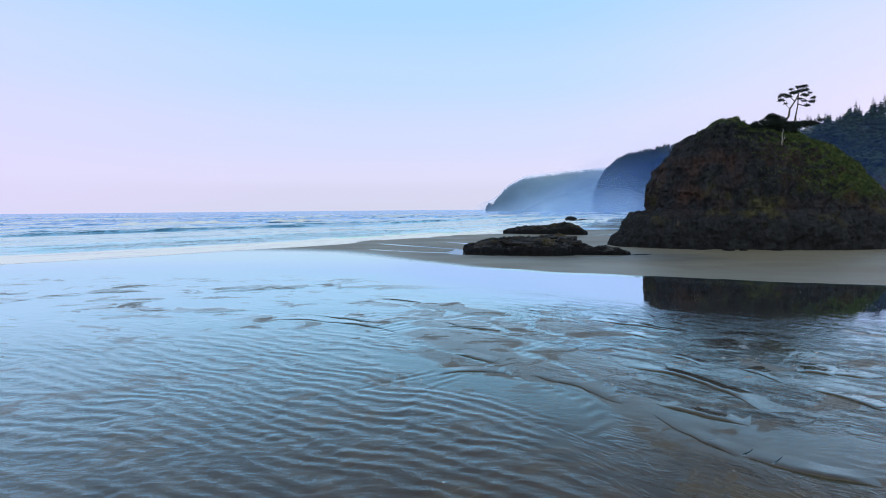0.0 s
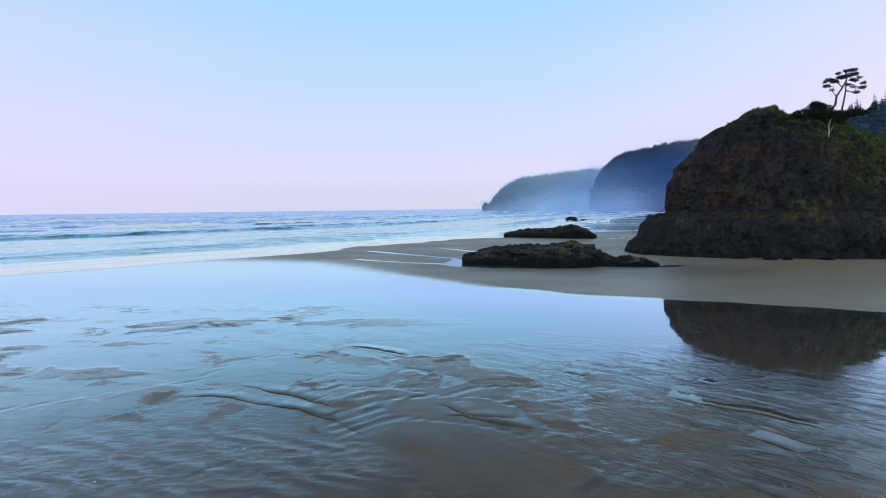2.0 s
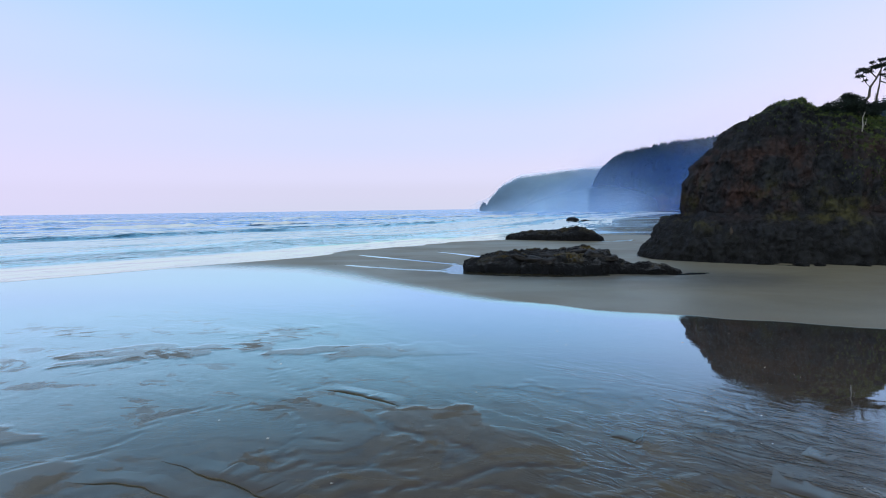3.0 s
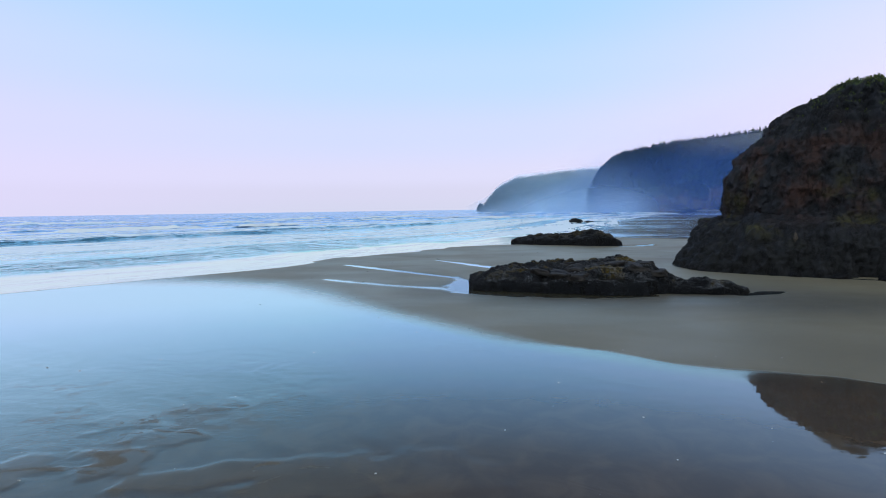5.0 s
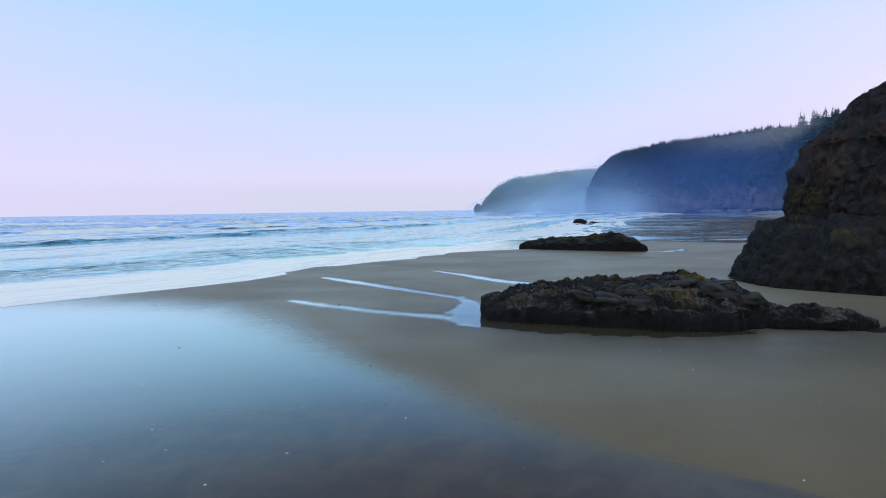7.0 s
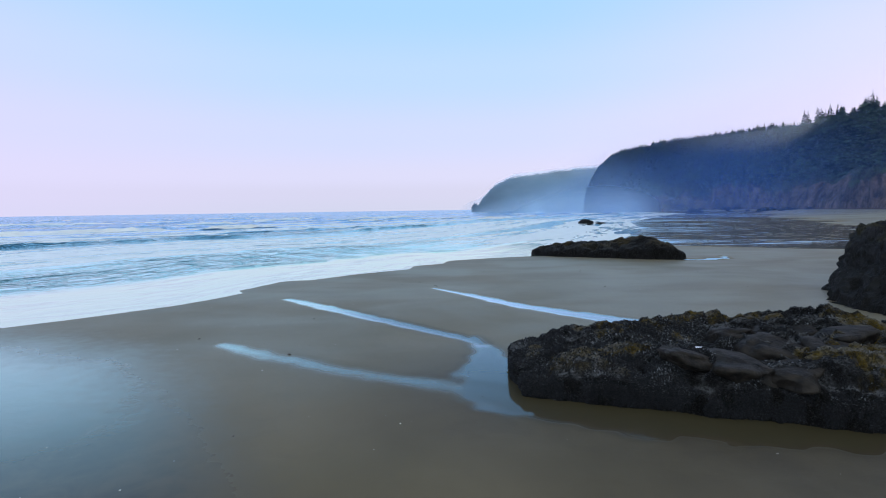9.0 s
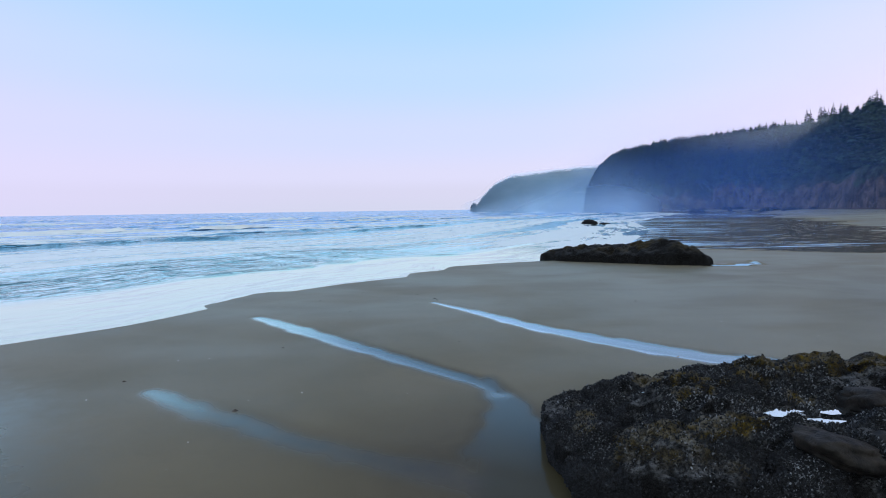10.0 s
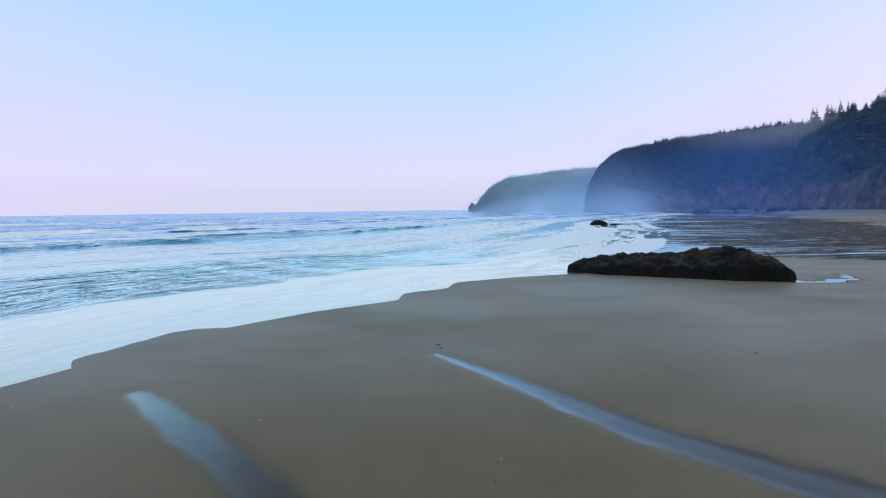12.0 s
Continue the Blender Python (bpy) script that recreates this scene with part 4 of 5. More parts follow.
reef("low_reef", [(312, 742), (320, 734), (331, 734), (336, 744), (324, 752)], 0.6, lambda x, y: np.interp(x, [310, 318, 324, 328, 336], [1.5, 4.2, 2.6, 3.6, 1.0]), 141, BOULDER,
     "dark rock on the far tidal flat", 0.2, 0.8)


def build_rock_pools():
    for i, (cx, cy, r, z) in enumerate(ROCK_POOLS):
        th = np.linspace(0, 2 * np.pi, 40, endpoint=False)
        k = r * (0.95 + 0.65 * fbm(np.cos(th) * 1.6 + i * 7, np.sin(th) * 1.6, octaves=3, seed=151))
        bm = bmesh.new()
        ring = [bm.verts.new((a * math.cos(t), 0.6 * a * math.sin(t), 0)) for a, t in zip(k, th)]
        bm.faces.new(ring)
        ob = part("rock_pool", bm, POOL)
        ob.location = (cx, cy, z)
        tagged(ob, "small sky-bright puddle in a hollow of the reef", "puddle", "puddles on the reef")


build_rock_pools()


# ---- hills ----
RIDGE_B = [(312, 1196, 0), (322, 1182, 46), (334, 1168, 78), (352, 1156, 98), (374, 1142, 110), (448, 1100, 125), (507, 1000, 123), (535, 900, 118), (545, 820, 111), (562, 750, 120), (605, 600, 132), (640, 400, 135), (650, 150, 135), (650, -300, 130)]
BASE_B = [(308, 1190), (310, 1172), (318, 1140), (334, 1100), (358, 1055), (400, 1000), (470, 915), (428, 805), (424, 700), (412, 600), (400, 520), (398, 400), (410, 200), (430, -300)]
RIDGE_A = [(150, 1905, 3), (170, 1900, 36), (205, 1880, 76), (262, 1850, 104), (350, 1810, 113), (440, 1780, 121), (505, 1750, 125), (640, 1720, 125), (900, 1700, 140)]
BASE_A = [(150, 1890), (160, 1870), (200, 1830), (260, 1770), (330, 1700), (400, 1650), (470, 1600), (600, 1560), (850, 1500)]


def hill(name, ridge, base, nu, seed, label):
    """A wooded sea cliff: from its foot to its ridge and down behind, with gullies and spurs."""
    t0 = np.linspace(0, 1, len(ridge))
    t = np.linspace(0, 1, nu)
    R = np.stack([np.interp(t, t0, [p[k] for p in ridge]) for k in range(3)], -1)
    B = np.stack([np.interp(t, t0, [p[k] for p in base]) for k in range(2)], -1)
    nv = 130
    q = np.linspace(0, 1.6, nv)
    rise = np.interp(q, [0, 0.04, 0.14, 0.3, 0.55, 0.8, 1.0, 1.3, 1.6], [0, 0.05, 0.30, 0.50, 0.72, 0.90, 1.0, 0.96, 0.85])
    P = np.zeros((nu, nv, 3))
    for k in range(2):
        P[..., k] = B[:, None, k] + (R[:, None, k] - B[:, None, k]) * q[None]
    P[..., 2] = R[:, None, 2] * rise[None] - 0.5
    x, y, z = P[..., 0], P[..., 1], P[..., 2]
    spur = fbm(x * 0.012, y * 0.012, octaves=3, seed=seed)
    gully = 1 - 2 * np.abs(fbm(x * 0.02, y * 0.02, z * 0.006, 4, seed + 2))
    rib = 1 - 2 * np.abs(fbm(x * 0.06, y * 0.06, z * 0.012, 4, seed + 4, 0.6))
    mid = np.sin(np.clip(q, 0, 1) * np.pi)[None]
    P[..., 2] += R[:, None, 2] / 110 * mid * (16 * spur + 12 * gully - 5)
    side = np.stack([R[:, 0] - B[:, 0], R[:, 1] - B[:, 1]], -1)
    side /= np.linalg.norm(side, axis=1, keepdims=True)
    push = (26 * spur + 14 * gully + 3.5 * rib) * np.minimum(1, q * 6)[None] * np.where(q > 0.9, 0.2, 1)[None] * smooth(0.0, 0.22, t)[:, None]
    for k in range(2):
        P[..., k] -= side[:, None, k] * push
    ob = mesh_object(name, P.reshape(-1, 3), grid_faces(nu, nv), HILL)
    tagged(ob, label, "hillside", kind="structure")
    return P


hill_b = hill("wooded_hillside", RIDGE_B, BASE_B, 460, 161, "steep dark spruce-wooded hillside with bare cliffs above the beach")
hill_a = hill("headland", RIDGE_A, BASE_A, 150, 171, "long wooded headland falling to the sea in mist")


def conifer_mesh(rng, tiers, sides, spread):
    """Vertices and triangles of one spruce of height 1: a thin stem and drooping ragged whorls of boughs."""
    V, F = [], []
    for a in range(4):
        V.append((0.012 * math.cos(a * 1.57), 0.012 * math.sin(a * 1.57), -0.05))
    V.append((0, 0, 1.0))
    F += [(a, (a + 1) % 4, 4) for a in range(4)]
    for i in range(tiers):
        f = i / (tiers - 1)
        z = 0.16 + 0.78 * f
        r = spread * (1 - f) ** 0.8 + 0.02
        apex = len(V)
        V.append((0, 0, z + 0.10 * (1.2 - f)))
        n0 = len(V)
        turn = rng.random() * 6.3
        for a in range(sides):
            th = turn + a / sides * 2 * math.pi
            k = r * (0.45 + 0.75 * rng.random() if a % 2 == 0 else 0.25 + 0.2 * rng.random())
            V.append((k * math.cos(th), k * math.sin(th), z - 0.05 * rng.random() - 0.25 * k))
        F += [(apex, n0 + a, n0 + (a + 1) % sides) for a in range(sides)]
    return np.array(V), np.array(F)


def scatter_trees(name, P, count, seed, q_range, heights, label, tiers=5, sides=8, t_range=(0, 1), bias=1.0, wide=1.0):
    """A wood: many spruces joined into one mesh, rooted on a hill's lattice."""
    rng = random.Random(seed)
    kinds = [conifer_mesh(rng, tiers, sides, 0.13 + 0.05 * k) for k in range(6)]
    nu, nv = P.shape[:2]
    VV, FF, off = [], [], 0
    for _ in range(count):
        i = t_range[0] * (nu - 1) + (t_range[1] - t_range[0]) * (nu - 1) * rng.random()
        j = (q_range[0] + (q_range[1] - q_range[0]) * rng.random() ** bias) / 1.6 * (nv - 1)
        a, b = int(i), int(j)
        a2, b2, fa, fb = min(a + 1, nu - 1), min(b + 1, nv - 1), i - a, j - b
        p = (P[a, b] * (1 - fa) + P[a2, b] * fa) * (1 - fb) + (P[a, b2] * (1 - fa) + P[a2, b2] * fa) * fb
        V, F = kinds[rng.randrange(6)]
        h = heights[0] + (heights[1] - heights[0]) * rng.random() ** 1.6
        th = rng.random() * 6.28
        c, s = math.cos(th), math.sin(th)
        w = wide * (0.8 + 0.5 * rng.random())
        W = np.stack([(V[:, 0] * c - V[:, 1] * s) * h * w, (V[:, 0] * s + V[:, 1] * c) * h * w, V[:, 2] * h], -1) + p
        VV.append(W)
        FF.append(F + off)
        off += len(V)
    ob = mesh_object(name, np.vstack(VV), np.vstack(FF), NEEDLES, smooth_shade=False)
    tagged(ob, label, "forest", kind="stuff")


scatter_trees("spruce_forest", hill_b, 9500, 181, (0.16, 1.2), (6, 15), "dense dark spruce forest on the hillside", 4, 7, (0.06, 0.80), wide=1.5)
scatter_trees("spruce_forest", hill_b, 1300, 182, (0.88, 1.08), (7, 16), "close-grown spruces along the ridge", 6, 9, (0.12, 0.66), wide=1.4)
scatter_trees("spruce_forest", hill_b, 150, 184, (0.84, 1.06), (13, 30), "tall ragged spruces along the ridge", 9, 10, (0.60, 0.80), wide=1.1)
scatter_trees("spruce_forest", hill_b, 90, 185, (0.86, 1.06), (8, 21), "uneven spruces along the ridge", 8, 10, (0.46, 0.64), wide=1.2)
scatter_trees("spruce_forest", hill_a, 2200, 183, (0.15, 1.15), (8, 15), "distant spruce forest on the headland", 4, 7, (0.02, 0.8), wide=1.6)


# ---- sheets painted as mist and distance haze ----
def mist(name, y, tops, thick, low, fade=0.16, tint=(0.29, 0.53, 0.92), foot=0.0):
    """An upright sheet painted as mist and distance haze before a hill. tops: (x, height, density) along it; low: how
    much thinner it is at its top.
    """
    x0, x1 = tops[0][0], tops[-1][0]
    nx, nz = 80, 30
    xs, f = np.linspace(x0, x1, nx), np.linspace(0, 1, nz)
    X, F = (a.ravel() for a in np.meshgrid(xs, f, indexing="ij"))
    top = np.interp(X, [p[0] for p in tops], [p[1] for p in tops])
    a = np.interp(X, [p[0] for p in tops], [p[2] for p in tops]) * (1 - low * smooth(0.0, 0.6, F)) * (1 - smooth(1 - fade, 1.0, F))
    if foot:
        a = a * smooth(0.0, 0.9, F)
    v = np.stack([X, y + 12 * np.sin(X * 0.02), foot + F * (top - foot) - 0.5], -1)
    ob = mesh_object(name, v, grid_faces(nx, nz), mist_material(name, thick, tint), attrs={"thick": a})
    tagged(ob, "see-through sheet painted as bluish sea mist and distance haze before the hills", "mist", kind="stuff")


# DEEP puts the blue of distance into a sheet's colour
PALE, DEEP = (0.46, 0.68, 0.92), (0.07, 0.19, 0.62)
mist("mist_haze_sheet", 1500, [(70, 14, 0), (98, 28, 0.55), (118, 34, 0.9), (134, 44, 1), (164, 76, 1), (212, 100, 1), (290, 109, 1), (371, 117, 1), (433, 122, 1), (560, 129, 1)], 0.50, 0.30, 0.05, PALE)
mist("mist_haze_sheet", 900, [(60, 10, 0), (110, 34, 0.35), (160, 66, 0.62), (215, 92, 0.92), (255, 102, 1.0), (290, 102, 0.90), (325, 92, 0.58), (360, 80, 0.32), (410, 66, 0.14), (480, 60, 0)], 0.56, 0.45, 0.85, PALE)
mist("mist_haze_sheet", 480, [(20, 8, 0), (60, 22, 0.2), (105, 36, 0.4), (125, 52, 0.5), (170, 60, 0.54), (214, 68, 0.54), (240, 72, 0.46), (280, 76, 0.24), (321, 84, 0.12), (420, 98, 0.08), (520, 104, 0.05)], 0.46, 0.25, 0.40, DEEP)
mist("mist_haze_sheet", 440, [(80, 40, 0), (120, 70, 0.7), (190, 90, 1.0), (260, 120, 0.8), (330, 140, 0.4), (620, 160, 0.3)], 0.12, 0.30, 0.45, (0.16, 0.36, 1.0))
# pale warm sheet puts the sun's glow into haze along the ridge
mist("ridge_glow_sheet", 800, [(300, 97, 0), (380, 104, 0.4), (440, 111, 0.8), (485, 120, 1.0), (515, 125, 0.8), (550, 126, 0)], 0.17, 0.0, 0.10, (0.96, 0.95, 0.90), 72)


# ---- growth on the stack ----
def surface_points(ob, count, seed, accept):
    """Random places on a mesh, with normals, where accept(place, normal) holds."""
    rng = np.random.RandomState(seed)
    me = ob.data
    me.calc_loop_triangles()
    n = len(me.loop_triangles)
    idx = np.zeros(n * 3, dtype=np.int32)
    me.loop_triangles.foreach_get("vertices", idx)
    co = np.zeros(len(me.vertices) * 3)
    me.vertices.foreach_get("co", co)
    t = co.reshape(-1, 3)[idx.reshape(-1, 3)]
    nor = np.cross(t[:, 1] - t[:, 0], t[:, 2] - t[:, 0])
    area = np.linalg.norm(nor, axis=1)
    nor = nor / np.maximum(area, 1e-9)[:, None]
    ok = accept(t.mean(1), nor)
    p = area * ok
    pick = rng.choice(n, count, p=p / p.sum())
    a, b = rng.rand(count), rng.rand(count)
    flip = a + b > 1
    a, b = np.where(flip, 1 - a, a), np.where(flip, 1 - b, b)
    return t[pick, 0] + a[:, None] * (t[pick, 1] - t[pick, 0]) + b[:, None] * (t[pick, 2] - t[pick, 0]), nor[pick]


def grow_tufts(name, ob, count, seed, accept, size, material, label, blades=7):
    """Many tufts of bent blades, joined into one mesh."""
    rng = np.random.RandomState(seed + 1)
    P, N = surface_points(ob, count, seed, accept)
    lean = N * 0.5 + np.array((0, 0, 0.8))
    V, F, off = [], [], 0
    for p, d in zip(P, lean):
        s = size * (0.5 + rng.rand())
        for b in range(blades):
            th = rng.rand() * 6.28
            out = np.array((math.cos(th), math.sin(th), 0)) * (0.3 + 0.9 * rng.rand())
            side = np.array((-math.sin(th), math.cos(th), 0)) * s * 0.12
            mid = p + (d * 0.6 + out * 0.3) * s
            tip = p + (d * (0.7 + 0.3 * rng.rand()) + out * 0.9) * s
            base = p - d * 0.15 * s
            V += [base - side, base + side, mid + side * 0.8, mid - side * 0.8, tip]
            F += [(off, off + 1, off + 2), (off, off + 2, off + 3), (off + 3, off + 2, off + 4)]
            off += 5
    o = mesh_object(name, np.array(V), np.array(F), material, smooth_shade=False)
    tagged(o, label, "grass", kind="stuff")


grow_tufts("grass", stack, 15000, 201, lambda c, n: (c[:, 2] > 9) * (c[:, 1] < 122) * (n[:, 2] > 0.18) * smooth(58, 74, c[:, 0] + 6 * n[:, 2] + 0.6 * (c[:, 2] - 14)),
           0.24, GRASS, "rough green grass and salal over the top of the stack")
grow_tufts("grass", stack, 160, 203, lambda c, n: (c[:, 2] > 17) * (c[:, 1] < 122) * (n[:, 2] > 0.45) * (c[:, 0] < 60), 0.25, GRASS,
           "thin dark turf along the crest of the stack")


def limb(bm, pts, r0, r1, sides=7):
    """A tapered, bent limb through points."""
    rings = []
    pts = [Vector(p) for p in pts]
    for i, p in enumerate(pts):
        d = (pts[min(i + 1, len(pts) - 1)] - pts[max(i - 1, 0)]).normalized()
        a = d.orthogonal().normalized()
        b = d.cross(a)
        r = r0 + (r1 - r0) * i / (len(pts) - 1)
        rings.append([bm.verts.new(p + (a * math.cos(k * 6.2832 / sides) + b * math.sin(k * 6.2832 / sides)) * r) for k in range(sides)])
    for q, w in zip(rings, rings[1:]):
        for k in range(sides):
            bm.faces.new((q[k], q[(k + 1) % sides], w[(k + 1) % sides], w[k]))
    bm.faces.new(rings[0][::-1])
    bm.faces.new(rings[-1])


def spray(clumps, seed, needle=0.34):
    """Needle sprays in flat clumps: (x, y, z, radius across, thickness, count)."""
    rng = np.random.RandomState(seed)
    V, F, off = [], [], 0
    for cx, cy, cz, r, thick, count in clumps:
        for _ in range(count):
            d = rng.normal(size=3)
            d /= np.linalg.norm(d)
            k = rng.rand() ** 0.4
            p = np.array((cx + d[0] * r * k, cy + d[1] * r * 0.8 * k, cz + d[2] * thick * k))
            for _ in range(3):
                u = rng.normal(size=3) * (1, 1, 0.55)
                u /= np.linalg.norm(u)
                w = np.cross(u, rng.normal(size=3))
                w /= np.linalg.norm(w)
                s = needle * (0.6 + 0.8 * rng.rand())
                V += [p - w * s * 0.16, p + w * s * 0.16, p + u * s]
                F.append((off, off + 1, off + 2))
                off += 3
    return np.array(V), np.array(F)


def crest(x, y):
    """Height of the stack's surface at a place."""
    hit, place, normal, index = stack.ray_cast(Vector((x, y, 60)), Vector((0, 0, -1)))
    return place.z if hit else 20.0


def shore_pine():
    """The wind-shaped pine: a bent main trunk and a straight one behind it, with flat layered clumps."""
    bx, by = 64.6, 105.5
    z = crest(bx, by) - 0.2
    tree = thing("shore_pine", (bx, by, z), "wind-bent dark shore pine with flat layered crown on the stack", "tree")
    bm = bmesh.new()
    limb(bm, [(0, 0, 0), (-0.5, 0, 1.0), (0.2, 0, 2.1), (0.9, 0.1, 2.7), (1.0, 0.1, 3.8), (1.7, 0, 4.9), (2.4, 0, 6.3)], 0.26, 0.07)
    part("trunk", bm, BARK, tree)
    bm = bmesh.new()
    limb(bm, [(2.0, 0.5, -0.2), (2.1, 0.5, 2.0), (2.4, 0.4, 4.2), (2.5, 0.3, 6.6)], 0.17, 0.05)
    part("trunk", bm, BARK, tree, "thin straight second stem")
    for pts in ([(1.0, 0.1, 3.8), (0.3, 0, 4.4), (-0.2, 0, 5.1)], [(1.7, 0, 4.9), (0.9, 0, 5.6), (0.2, 0, 5.9)], [(2.4, 0.3, 5.4), (3.3, 0.2, 5.3), (4.2, 0.1, 4.7)],
                [(2.4, 0.4, 4.6), (3.2, 0.2, 4.3), (3.9, 0.3, 4.1)], [(-0.4, 0, 0.8), (-1.6, 0.1, 1.3), (-3.0, 0, 1.2), (-4.2, 0, 1.5)], [(2.1, 0.5, 1.2), (3.6, 0.3, 1.3), (5.2, 0.2, 1.7), (6.0, 0.1, 1.9)]):
        bm = bmesh.new()
        limb(bm, pts, 0.09, 0.025, 5)
        part("limb", bm, BARK, tree)
    up = [(2.6, 0, 6.5, 0.7, 0.22, 80), (1.5, 0.1, 6.2, 0.75, 0.22, 85), (0.7, 0.2, 5.7, 0.55, 0.2, 55), (-0.1, 0, 5.9, 0.55, 0.2, 50), (3.4, 0.2, 5.9, 0.6, 0.2, 60), (4.4, 0.1, 4.9, 0.5, 0.2, 50),
          (3.8, 0.3, 4.4, 0.45, 0.16, 34), (-0.4, 0, 5.1, 0.5, 0.2, 40), (3.0, 0, 7.1, 0.55, 0.2, 55), (4.6, 0.1, 5.5, 0.42, 0.14, 34), (2.1, 0, 7.0, 0.4, 0.15, 30), (1.0, 0, 6.7, 0.35, 0.14, 24),
          (3.6, 0.1, 6.7, 0.35, 0.14, 24), (4.0, 0, 6.2, 0.3, 0.12, 18), (2.6, 0.2, 5.3, 0.4, 0.14, 26), (3.2, 0.2, 5.0, 0.35, 0.12, 22), (0.3, 0, 4.6, 0.3, 0.12, 16), (-0.7, 0, 5.6, 0.28, 0.1, 14)]
    v, f = spray(up, 211)
    mesh_object("crown", v, f, PINE, tree, smooth_shade=False)
    low = [(-0.8, 0, 1.6, 1.5, 1.1, 640), (-2.6, 0, 1.5, 1.4, 1.1, 560), (-4.2, 0.1, 1.4, 0.9, 0.6, 220), (-1.9, 0, 2.7, 0.8, 0.4, 150), (1.6, 0.3, 1.4, 1.5, 0.6, 520), (3.4, 0.3, 1.6, 1.2, 0.45, 340), (4.8, 0.2, 1.7, 0.9, 0.3, 160),
           (6.0, 0.1, 2.2, 0.5, 0.15, 60), (0.4, 0.2, 0.7, 2.0, 0.7, 480), (-1.4, 0.2, 2.6, 1.0, 0.4, 220)]
    v, f = spray(low, 213)
    mesh_object("crown", v, f, PINE, tree, "dense low boughs about the foot", smooth_shade=False)
    tree.scale = (1.2, 1.2, 1.26)
    # bleached dead stem on the slope below
    dx, dy = 63.3, 103.6
    z = crest(dx, dy) - 0.2
    snag = thing("dead_pine", (dx, dy, z), "bleached dead forked stem on the grassy slope", "dead tree")
    bm = bmesh.new()
    limb(bm, [(0, 0, 0), (0.1, 0, 1.0), (0.0, 0, 2.0), (0.35, 0, 2.9)], 0.12, 0.04, 6)
    part("stem", bm, DEADWOOD, snag)
    bm = bmesh.new()
    limb(bm, [(0.05, 0, 0.7), (0.5, 0, 1.1), (0.6, 0.05, 1.9)], 0.06, 0.02, 5)
    part("fork", bm, DEADWOOD, snag)


shore_pine()


# ---- single spruces that stand clear of the ridge ----
def spruce(place, height, seed, label):
    rng = random.Random(seed)
    tree = thing("spruce", place, label, "tree", "spruces standing clear of the ridge")
    bm = bmesh.new()
    limb(bm, [(0, 0, -1), (0.1, 0, height * 0.5), (0, 0, height)], height * 0.013, 0.05, 6)
    part("trunk", bm, BARK, tree)
    V, F, off = [], [], 0
    n = 26
    for i in range(n):
        f = i / (n - 1)
        z = height * (0.30 + 0.68 * f)
        r = height * (0.16 * (1 - f) ** 0.9 + 0.015) * (0.55 + 0.7 * rng.random())
        for k in range(rng.randrange(2, 5)):
            th = rng.random() * 6.28
            c, s = math.cos(th), math.sin(th)
            for w in (-0.3, 0.0, 0.3):
                V += [(0, 0, z + 0.2), (r * math.cos(th + w), r * math.sin(th + w), z - 0.18 * r + rng.random() * 0.4), (r * 0.6 * math.cos(th + w + 0.35), r * 0.6 * math.sin(th + w + 0.35), z - 0.35 * r)]
                F.append((off, off + 1, off + 2))
                off += 3
    mesh_object("crown", np.array(V), np.array(F), NEEDLES, tree, smooth_shade=False)


def ridge_spruces():
    rng = random.Random(221)
    nu, nv = hill_b.shape[:2]
    for k in range(22):
        i = int((0.57 + 0.17 * rng.random()) * (nu - 1))
        j = int((0.93 + 0.1 * rng.random()) / 1.6 * (nv - 1))
        spruce(tuple(hill_b[i, j]), 22 + 13 * rng.random(), 300 + k, "tall ragged spruce on the skyline of the ridge")


ridge_spruces()


def hillside_snags():
    rng = random.Random(229)
    nu, nv = hill_b.shape[:2]
    for k in range(4):
        i = int((0.52 + 0.12 * rng.random()) * (nu - 1))
        j = int((0.32 + 0.40 * rng.random()) / 1.6 * (nv - 1))
        high = 11 + 6 * rng.random()
        snag = thing("dead_spruce", tuple(hill_b[i, j]), "bare bleached dead spruce standing on the wooded hillside", "dead tree", "dead spruces on the hillside")
        bm = bmesh.new()
        limb(bm, [(0, 0, -1), (0.2, 0, high * 0.5), (0, 0.1, high)], 0.38, 0.10, 6)
        part("trunk", bm, DEADWOOD, snag)
        for a in range(5):
            z, th, r = high * (0.45 + 0.1 * a), rng.random() * 6.28, 1.2 + 1.5 * rng.random()
            bm = bmesh.new()
            limb(bm, [(0.1, 0, z), (0.6 * r * math.cos(th), 0.6 * r * math.sin(th), z + 0.1), (r * math.cos(th), r * math.sin(th), z - 0.4)], 0.10, 0.03, 4)
            part("branch", bm, DEADWOOD, snag)


hillside_snags()


# ---- mussels ----
def clear_of_pools(c):
    """0 over the puddles of the reef, 1 elsewhere."""
    k = np.ones(len(c))
    for px, py, r, z in ROCK_POOLS:
        k = k * smooth(1.0, 1.5, np.hypot((c[:, 0] - px) / r, (c[:, 1] - py) / (0.6 * r)))
    return k


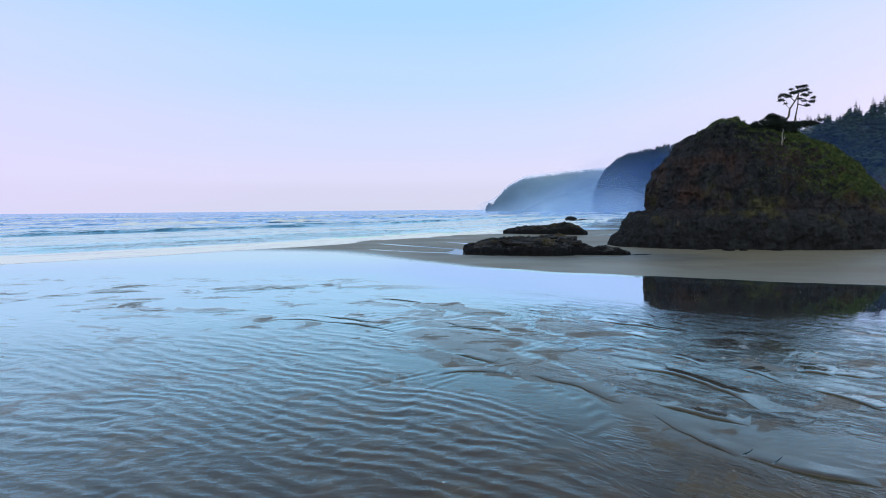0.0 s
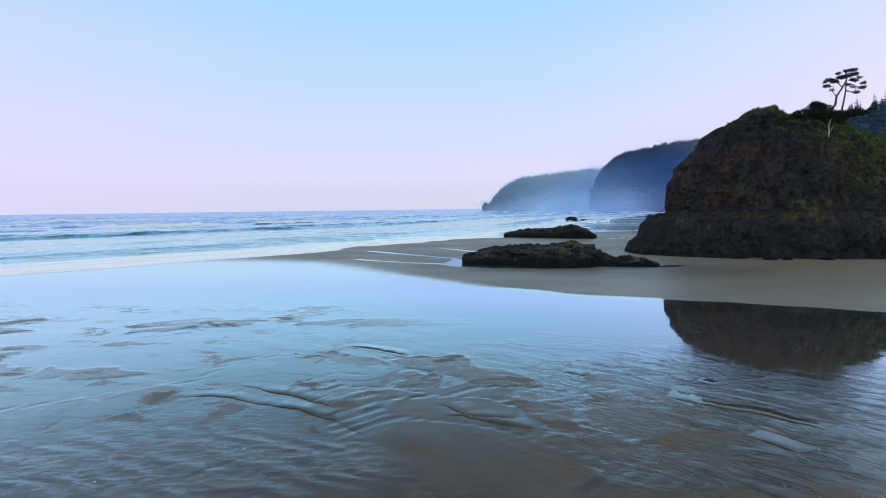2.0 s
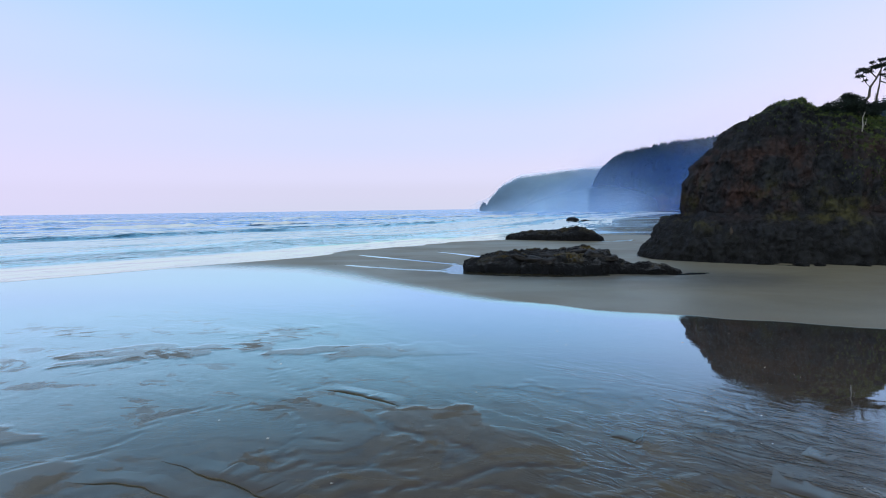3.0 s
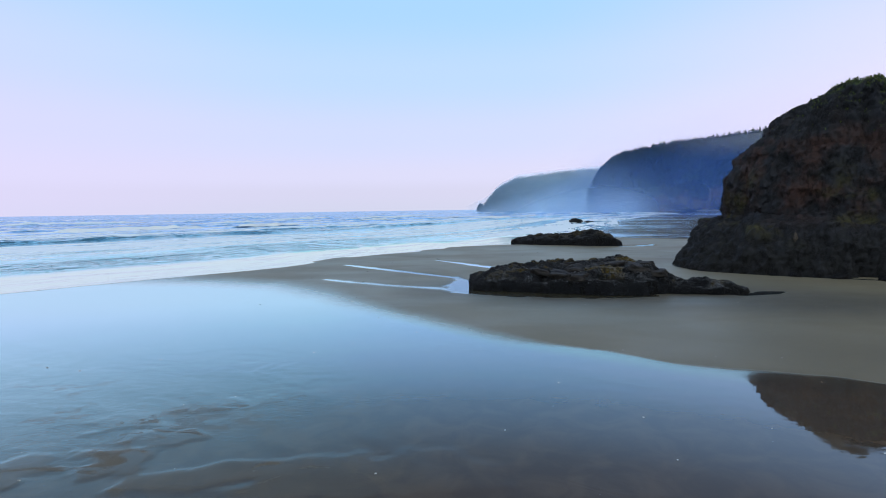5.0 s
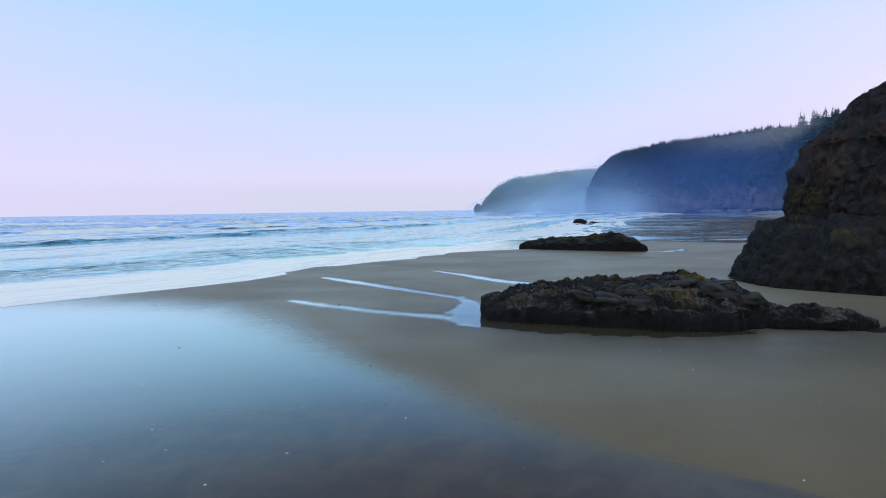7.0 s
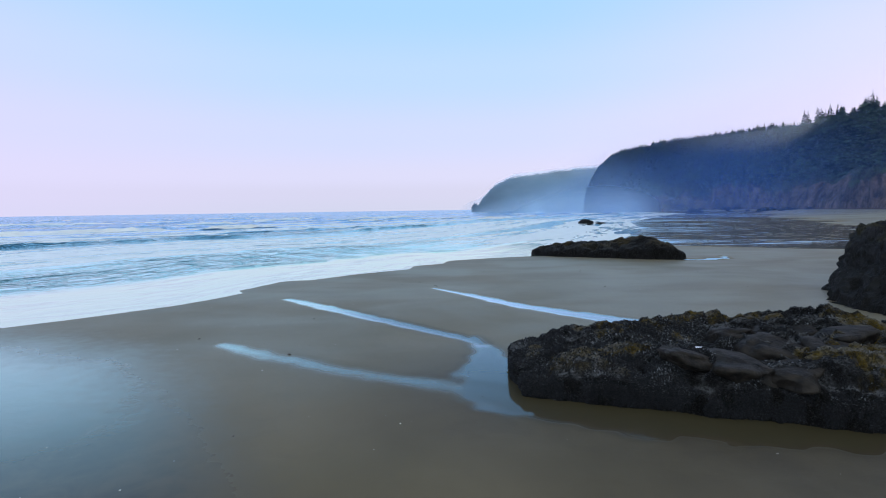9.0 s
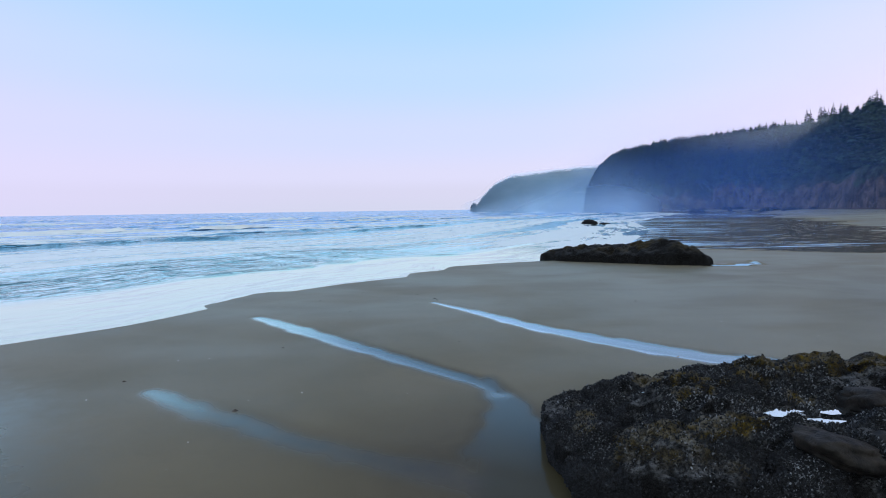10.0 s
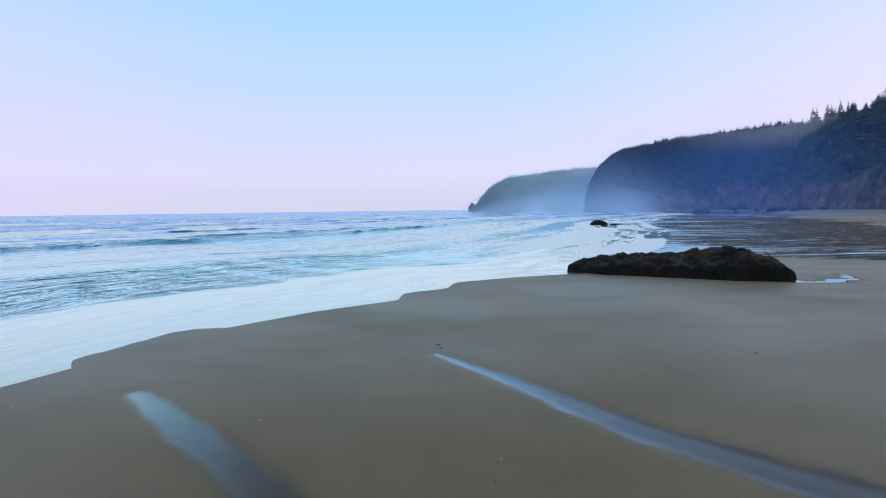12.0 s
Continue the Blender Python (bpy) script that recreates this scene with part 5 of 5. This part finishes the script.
def mussel_bed(ob, count, seed, accept, size, label):
    """Crowded wedge-shaped shells standing out of a rock, joined into one mesh."""
    rng = np.random.RandomState(seed)
    P, N = surface_points(ob, count, seed, accept)
    n = len(P)
    r = rng.normal(size=(n, 3))
    u = np.cross(N, r)
    u /= np.linalg.norm(u, axis=1, keepdims=True)
    w = np.cross(N, u)
    s = (size * (0.5 + 0.9 * rng.rand(n)))[:, None]
    out = N + 0.5 * rng.normal(size=(n, 3)) + np.array((0, 0, 0.25))
    base = P - N * s * 0.3
    V = np.stack([base + u * s * 0.55, base - u * s * 0.55, base + w * s * 0.3 + out * s * 0.5, P + out * s * 0.55 + u * s * 0.25, P + out * s * 0.55 - u * s * 0.25], 1)
    F = np.array([(0, 3, 4), (0, 4, 1), (0, 2, 3), (2, 4, 3), (2, 1, 4)])
    F = (np.arange(n)[:, None, None] * 5 + F[None]).reshape(-1, 3)
    o = mesh_object("mussel_bed", V.reshape(-1, 3), F, CRUST, smooth_shade=False)
    tagged(o, label, "mussels", kind="stuff")


mussel_bed(near_reef, 230000, 251, lambda c, n: (c[:, 2] > 0.05) * clear_of_pools(c) * (c[:, 1] < 105) * (1 - 0.88 * weed_at(c[:, 0], c[:, 1]) * (n[:, 2] > 0.4)) * np.clip(1.3 - np.abs(n[:, 2]), 0.4, 1) * smooth(30, 20, c[:, 0]) * (1 - 0.85 * smooth(11.5, 14.5, c[:, 0]) * smooth(0.9, 1.5, c[:, 2]))
           * smooth(-0.35, 0.05, fbm(c[:, 0] * 0.9, c[:, 1] * 0.9, c[:, 2] * 0.9, 3, 253)), 0.064, "blue-black mussels crowded over the sides of the reef")


# ---- boulders, drift and shells ----
def boulder(place, size, seed, label, group):
    bm = bmesh.new()
    bmesh.ops.create_icosphere(bm, subdivisions=3, radius=1)
    for v in bm.verts:
        p = v.co.copy()
        k = 1 + 0.35 * noise.noise(p * 1.3 + Vector((seed, 0, 0))) + 0.16 * noise.noise(p * 3.1 + Vector((0, seed, 0)))
        v.co = Vector((p.x * k * size[0], p.y * k * size[1], p.z * k * size[2]))
    for f in bm.faces:
        f.smooth = True
    ob = part("boulder", bm, BOULDER)
    ob.location = place
    ob.rotation_euler = (0, 0, seed * 1.7)
    return tagged(ob, label, "boulder", group)


def strew():
    rng = random.Random(231)
    # along the foot of the cliffs
    for k in range(46):
        f = 0.42 + 0.22 * rng.random()
        t = f * (len(BASE_B) - 1)
        i = int(t)
        bx = BASE_B[i][0] + (BASE_B[i + 1][0] - BASE_B[i][0]) * (t - i)
        by = BASE_B[i][1] + (BASE_B[i + 1][1] - BASE_B[i][1]) * (t - i)
        s = 1.2 + 3.2 * rng.random() ** 2
        x, y = bx - 6 - 36 * rng.random() ** 2, by - 10 * rng.random()
        z = float(beach(np.array([x]), np.array([y]))[0][0])
        boulder((x, y, z + 0.15 * s), (s * 1.4, s, s * 0.7), k + 1.0, "dark fallen boulder at the foot of the cliffs", "boulders below the cliffs")
    # at the foot of the stack
    for k, (x, y, s) in enumerate([(43.4, 102.6, 0.6), (46.9, 99.9, 0.7), (50.8, 97.6, 0.9), (53.2, 97.0, 0.6), (59, 96.6, 0.7), (39.2, 107.6, 0.6)]):
        boulder((x, y, 0.1), (s * 1.3, s, s * 0.7), 60.0 + k, "low knobbly rock at the foot of the stack", "rocks at the stack's foot")


strew()


def islet():
    bm = bmesh.new()
    bmesh.ops.create_icosphere(bm, subdivisions=4, radius=1)
    for v in bm.verts:
        p = v.co
        k = 1 + 0.3 * noise.noise(p * 1.7)
        v.co = Vector((p.x * 11 * k, p.y * 11 * k, 4 + p.z * 22 * k))
    for f in bm.faces:
        f.smooth = True
    ob = part("islet", bm, BOULDER)
    ob.location = (141, 1880, 0)
    tagged(ob, "small steep rock islet off the headland's tip", "islet")


islet()


def pale_splinter():
    """A bleached upright splinter of rock on the ledge of the stack."""
    hit, place, normal, index = stack.ray_cast(Vector((44.8, 80, 4.7)), Vector((0, 1, 0)))
    bm = bmesh.new()
    bmesh.ops.create_icosphere(bm, subdivisions=3, radius=1)
    for v in bm.verts:
        p = v.co.copy()
        k = 1 + 0.35 * noise.noise(p * 1.6 + Vector((4.2, 0, 0))) + 0.15 * noise.noise(p * 4)
        v.co = Vector((p.x * k * 0.22 * (1 - 0.45 * p.z), p.y * k * 0.2, p.z * k * 0.55))
    ob = part("rock_splinter", bm, BARK)
    ob.location = (place.x, place.y - 0.05, place.z)
    tagged(ob, "pale bleached splinter of rock on the dark ledge", "rock")


pale_splinter()


def reef_blocks():
    """Large smooth blocks wedged into the near reef."""
    for k, (x, y, s) in enumerate([(10.6, 93.9, 0.85), (12.6, 93.4, 1.25), (14.9, 94.4, 1.2), (14.4, 92.2, 1.0), (16.9, 93.4, 1.2), (18.6, 95.2, 1.1), (20.4, 92.6, 1.1), (16.9, 97.4, 1.2), (22.2, 91.6, 0.8), (19.2, 98.4, 1.2), (21.6, 95.0, 1.0), (14.0, 96.9, 0.9)]):
        hit, place, normal, index = near_reef.ray_cast(Vector((x, y, 9)), Vector((0, 0, -1)))
        bm = bmesh.new()
        bmesh.ops.create_icosphere(bm, subdivisions=4, radius=1)
        for v in bm.verts:
            p = v.co.copy()
            cut = 1 + 0.38 * noise.noise(p * 1.3 + Vector((k * 3.1, 0, 0))) + 0.18 * abs(noise.noise(p * 2.9 + Vector((0, k, 0)))) - 0.10 * abs(noise.noise(p * 6 + Vector((k, 0, 0)))) + 0.03 * noise.noise(p * 9 + Vector((0, 0, k)))
            q = Vector([math.copysign(abs(c) ** 0.72, c) for c in p]) * cut
            v.co = Vector((q.x * s * 1.25, q.y * s * 0.95, q.z * s * 0.42))
        for f in bm.faces:
            f.smooth = True
        ob = part("block", bm, BLOCK, near_reef, "smooth dark brown block of rock")
        ob.location = (x, y, place.z - 0.27 * s)
        ob.rotation_euler = (0.15 * math.sin(k * 2.3), 0.2 * math.cos(k * 1.7), k * 1.3)


reef_blocks()


def strewn(name, count, seed, x_range, y_range, least, most, material, label, category):
    """Small bits strewn thinly over the sand, a few centimetres each."""
    rng = random.Random(seed)
    xs = np.array([x_range[0] + (x_range[1] - x_range[0]) * rng.random() for _ in range(count)])
    ys = np.array([y_range[0] + (y_range[1] - y_range[0]) * rng.random() for _ in range(count)])
    V, F, off = [], [], 0
    for x, y, z in zip(xs, ys, beach(xs, ys)[0]):
        s = least + (most - least) * rng.random() ** 3
        th = rng.random() * 6.28
        V += [(x + s * (1 + 0.4 * rng.random()) * math.cos(th + a * 1.257), y + s * math.sin(th + a * 1.257), z - 0.004) for a in range(5)] + [(x, y, z + s * 0.6)]
        F += [(off + a, off + (a + 1) % 5, off + 5) for a in range(5)]
        off += 6
    ob = mesh_object(name, np.array(V), np.array(F), material, smooth_shade=False)
    tagged(ob, label, category, kind="stuff")


strewn("shells", 420, 241, (-26, 34), (14, 130), 0.018, 0.068, SHELL, "scattered broken shells and pebbles on the sand", "shells")
strewn("seaweed_scraps", 60, 243, (-30, 40), (84, 150), 0.03, 0.14, BARK, "dark scraps of seaweed and wood on the sand", "seaweed")
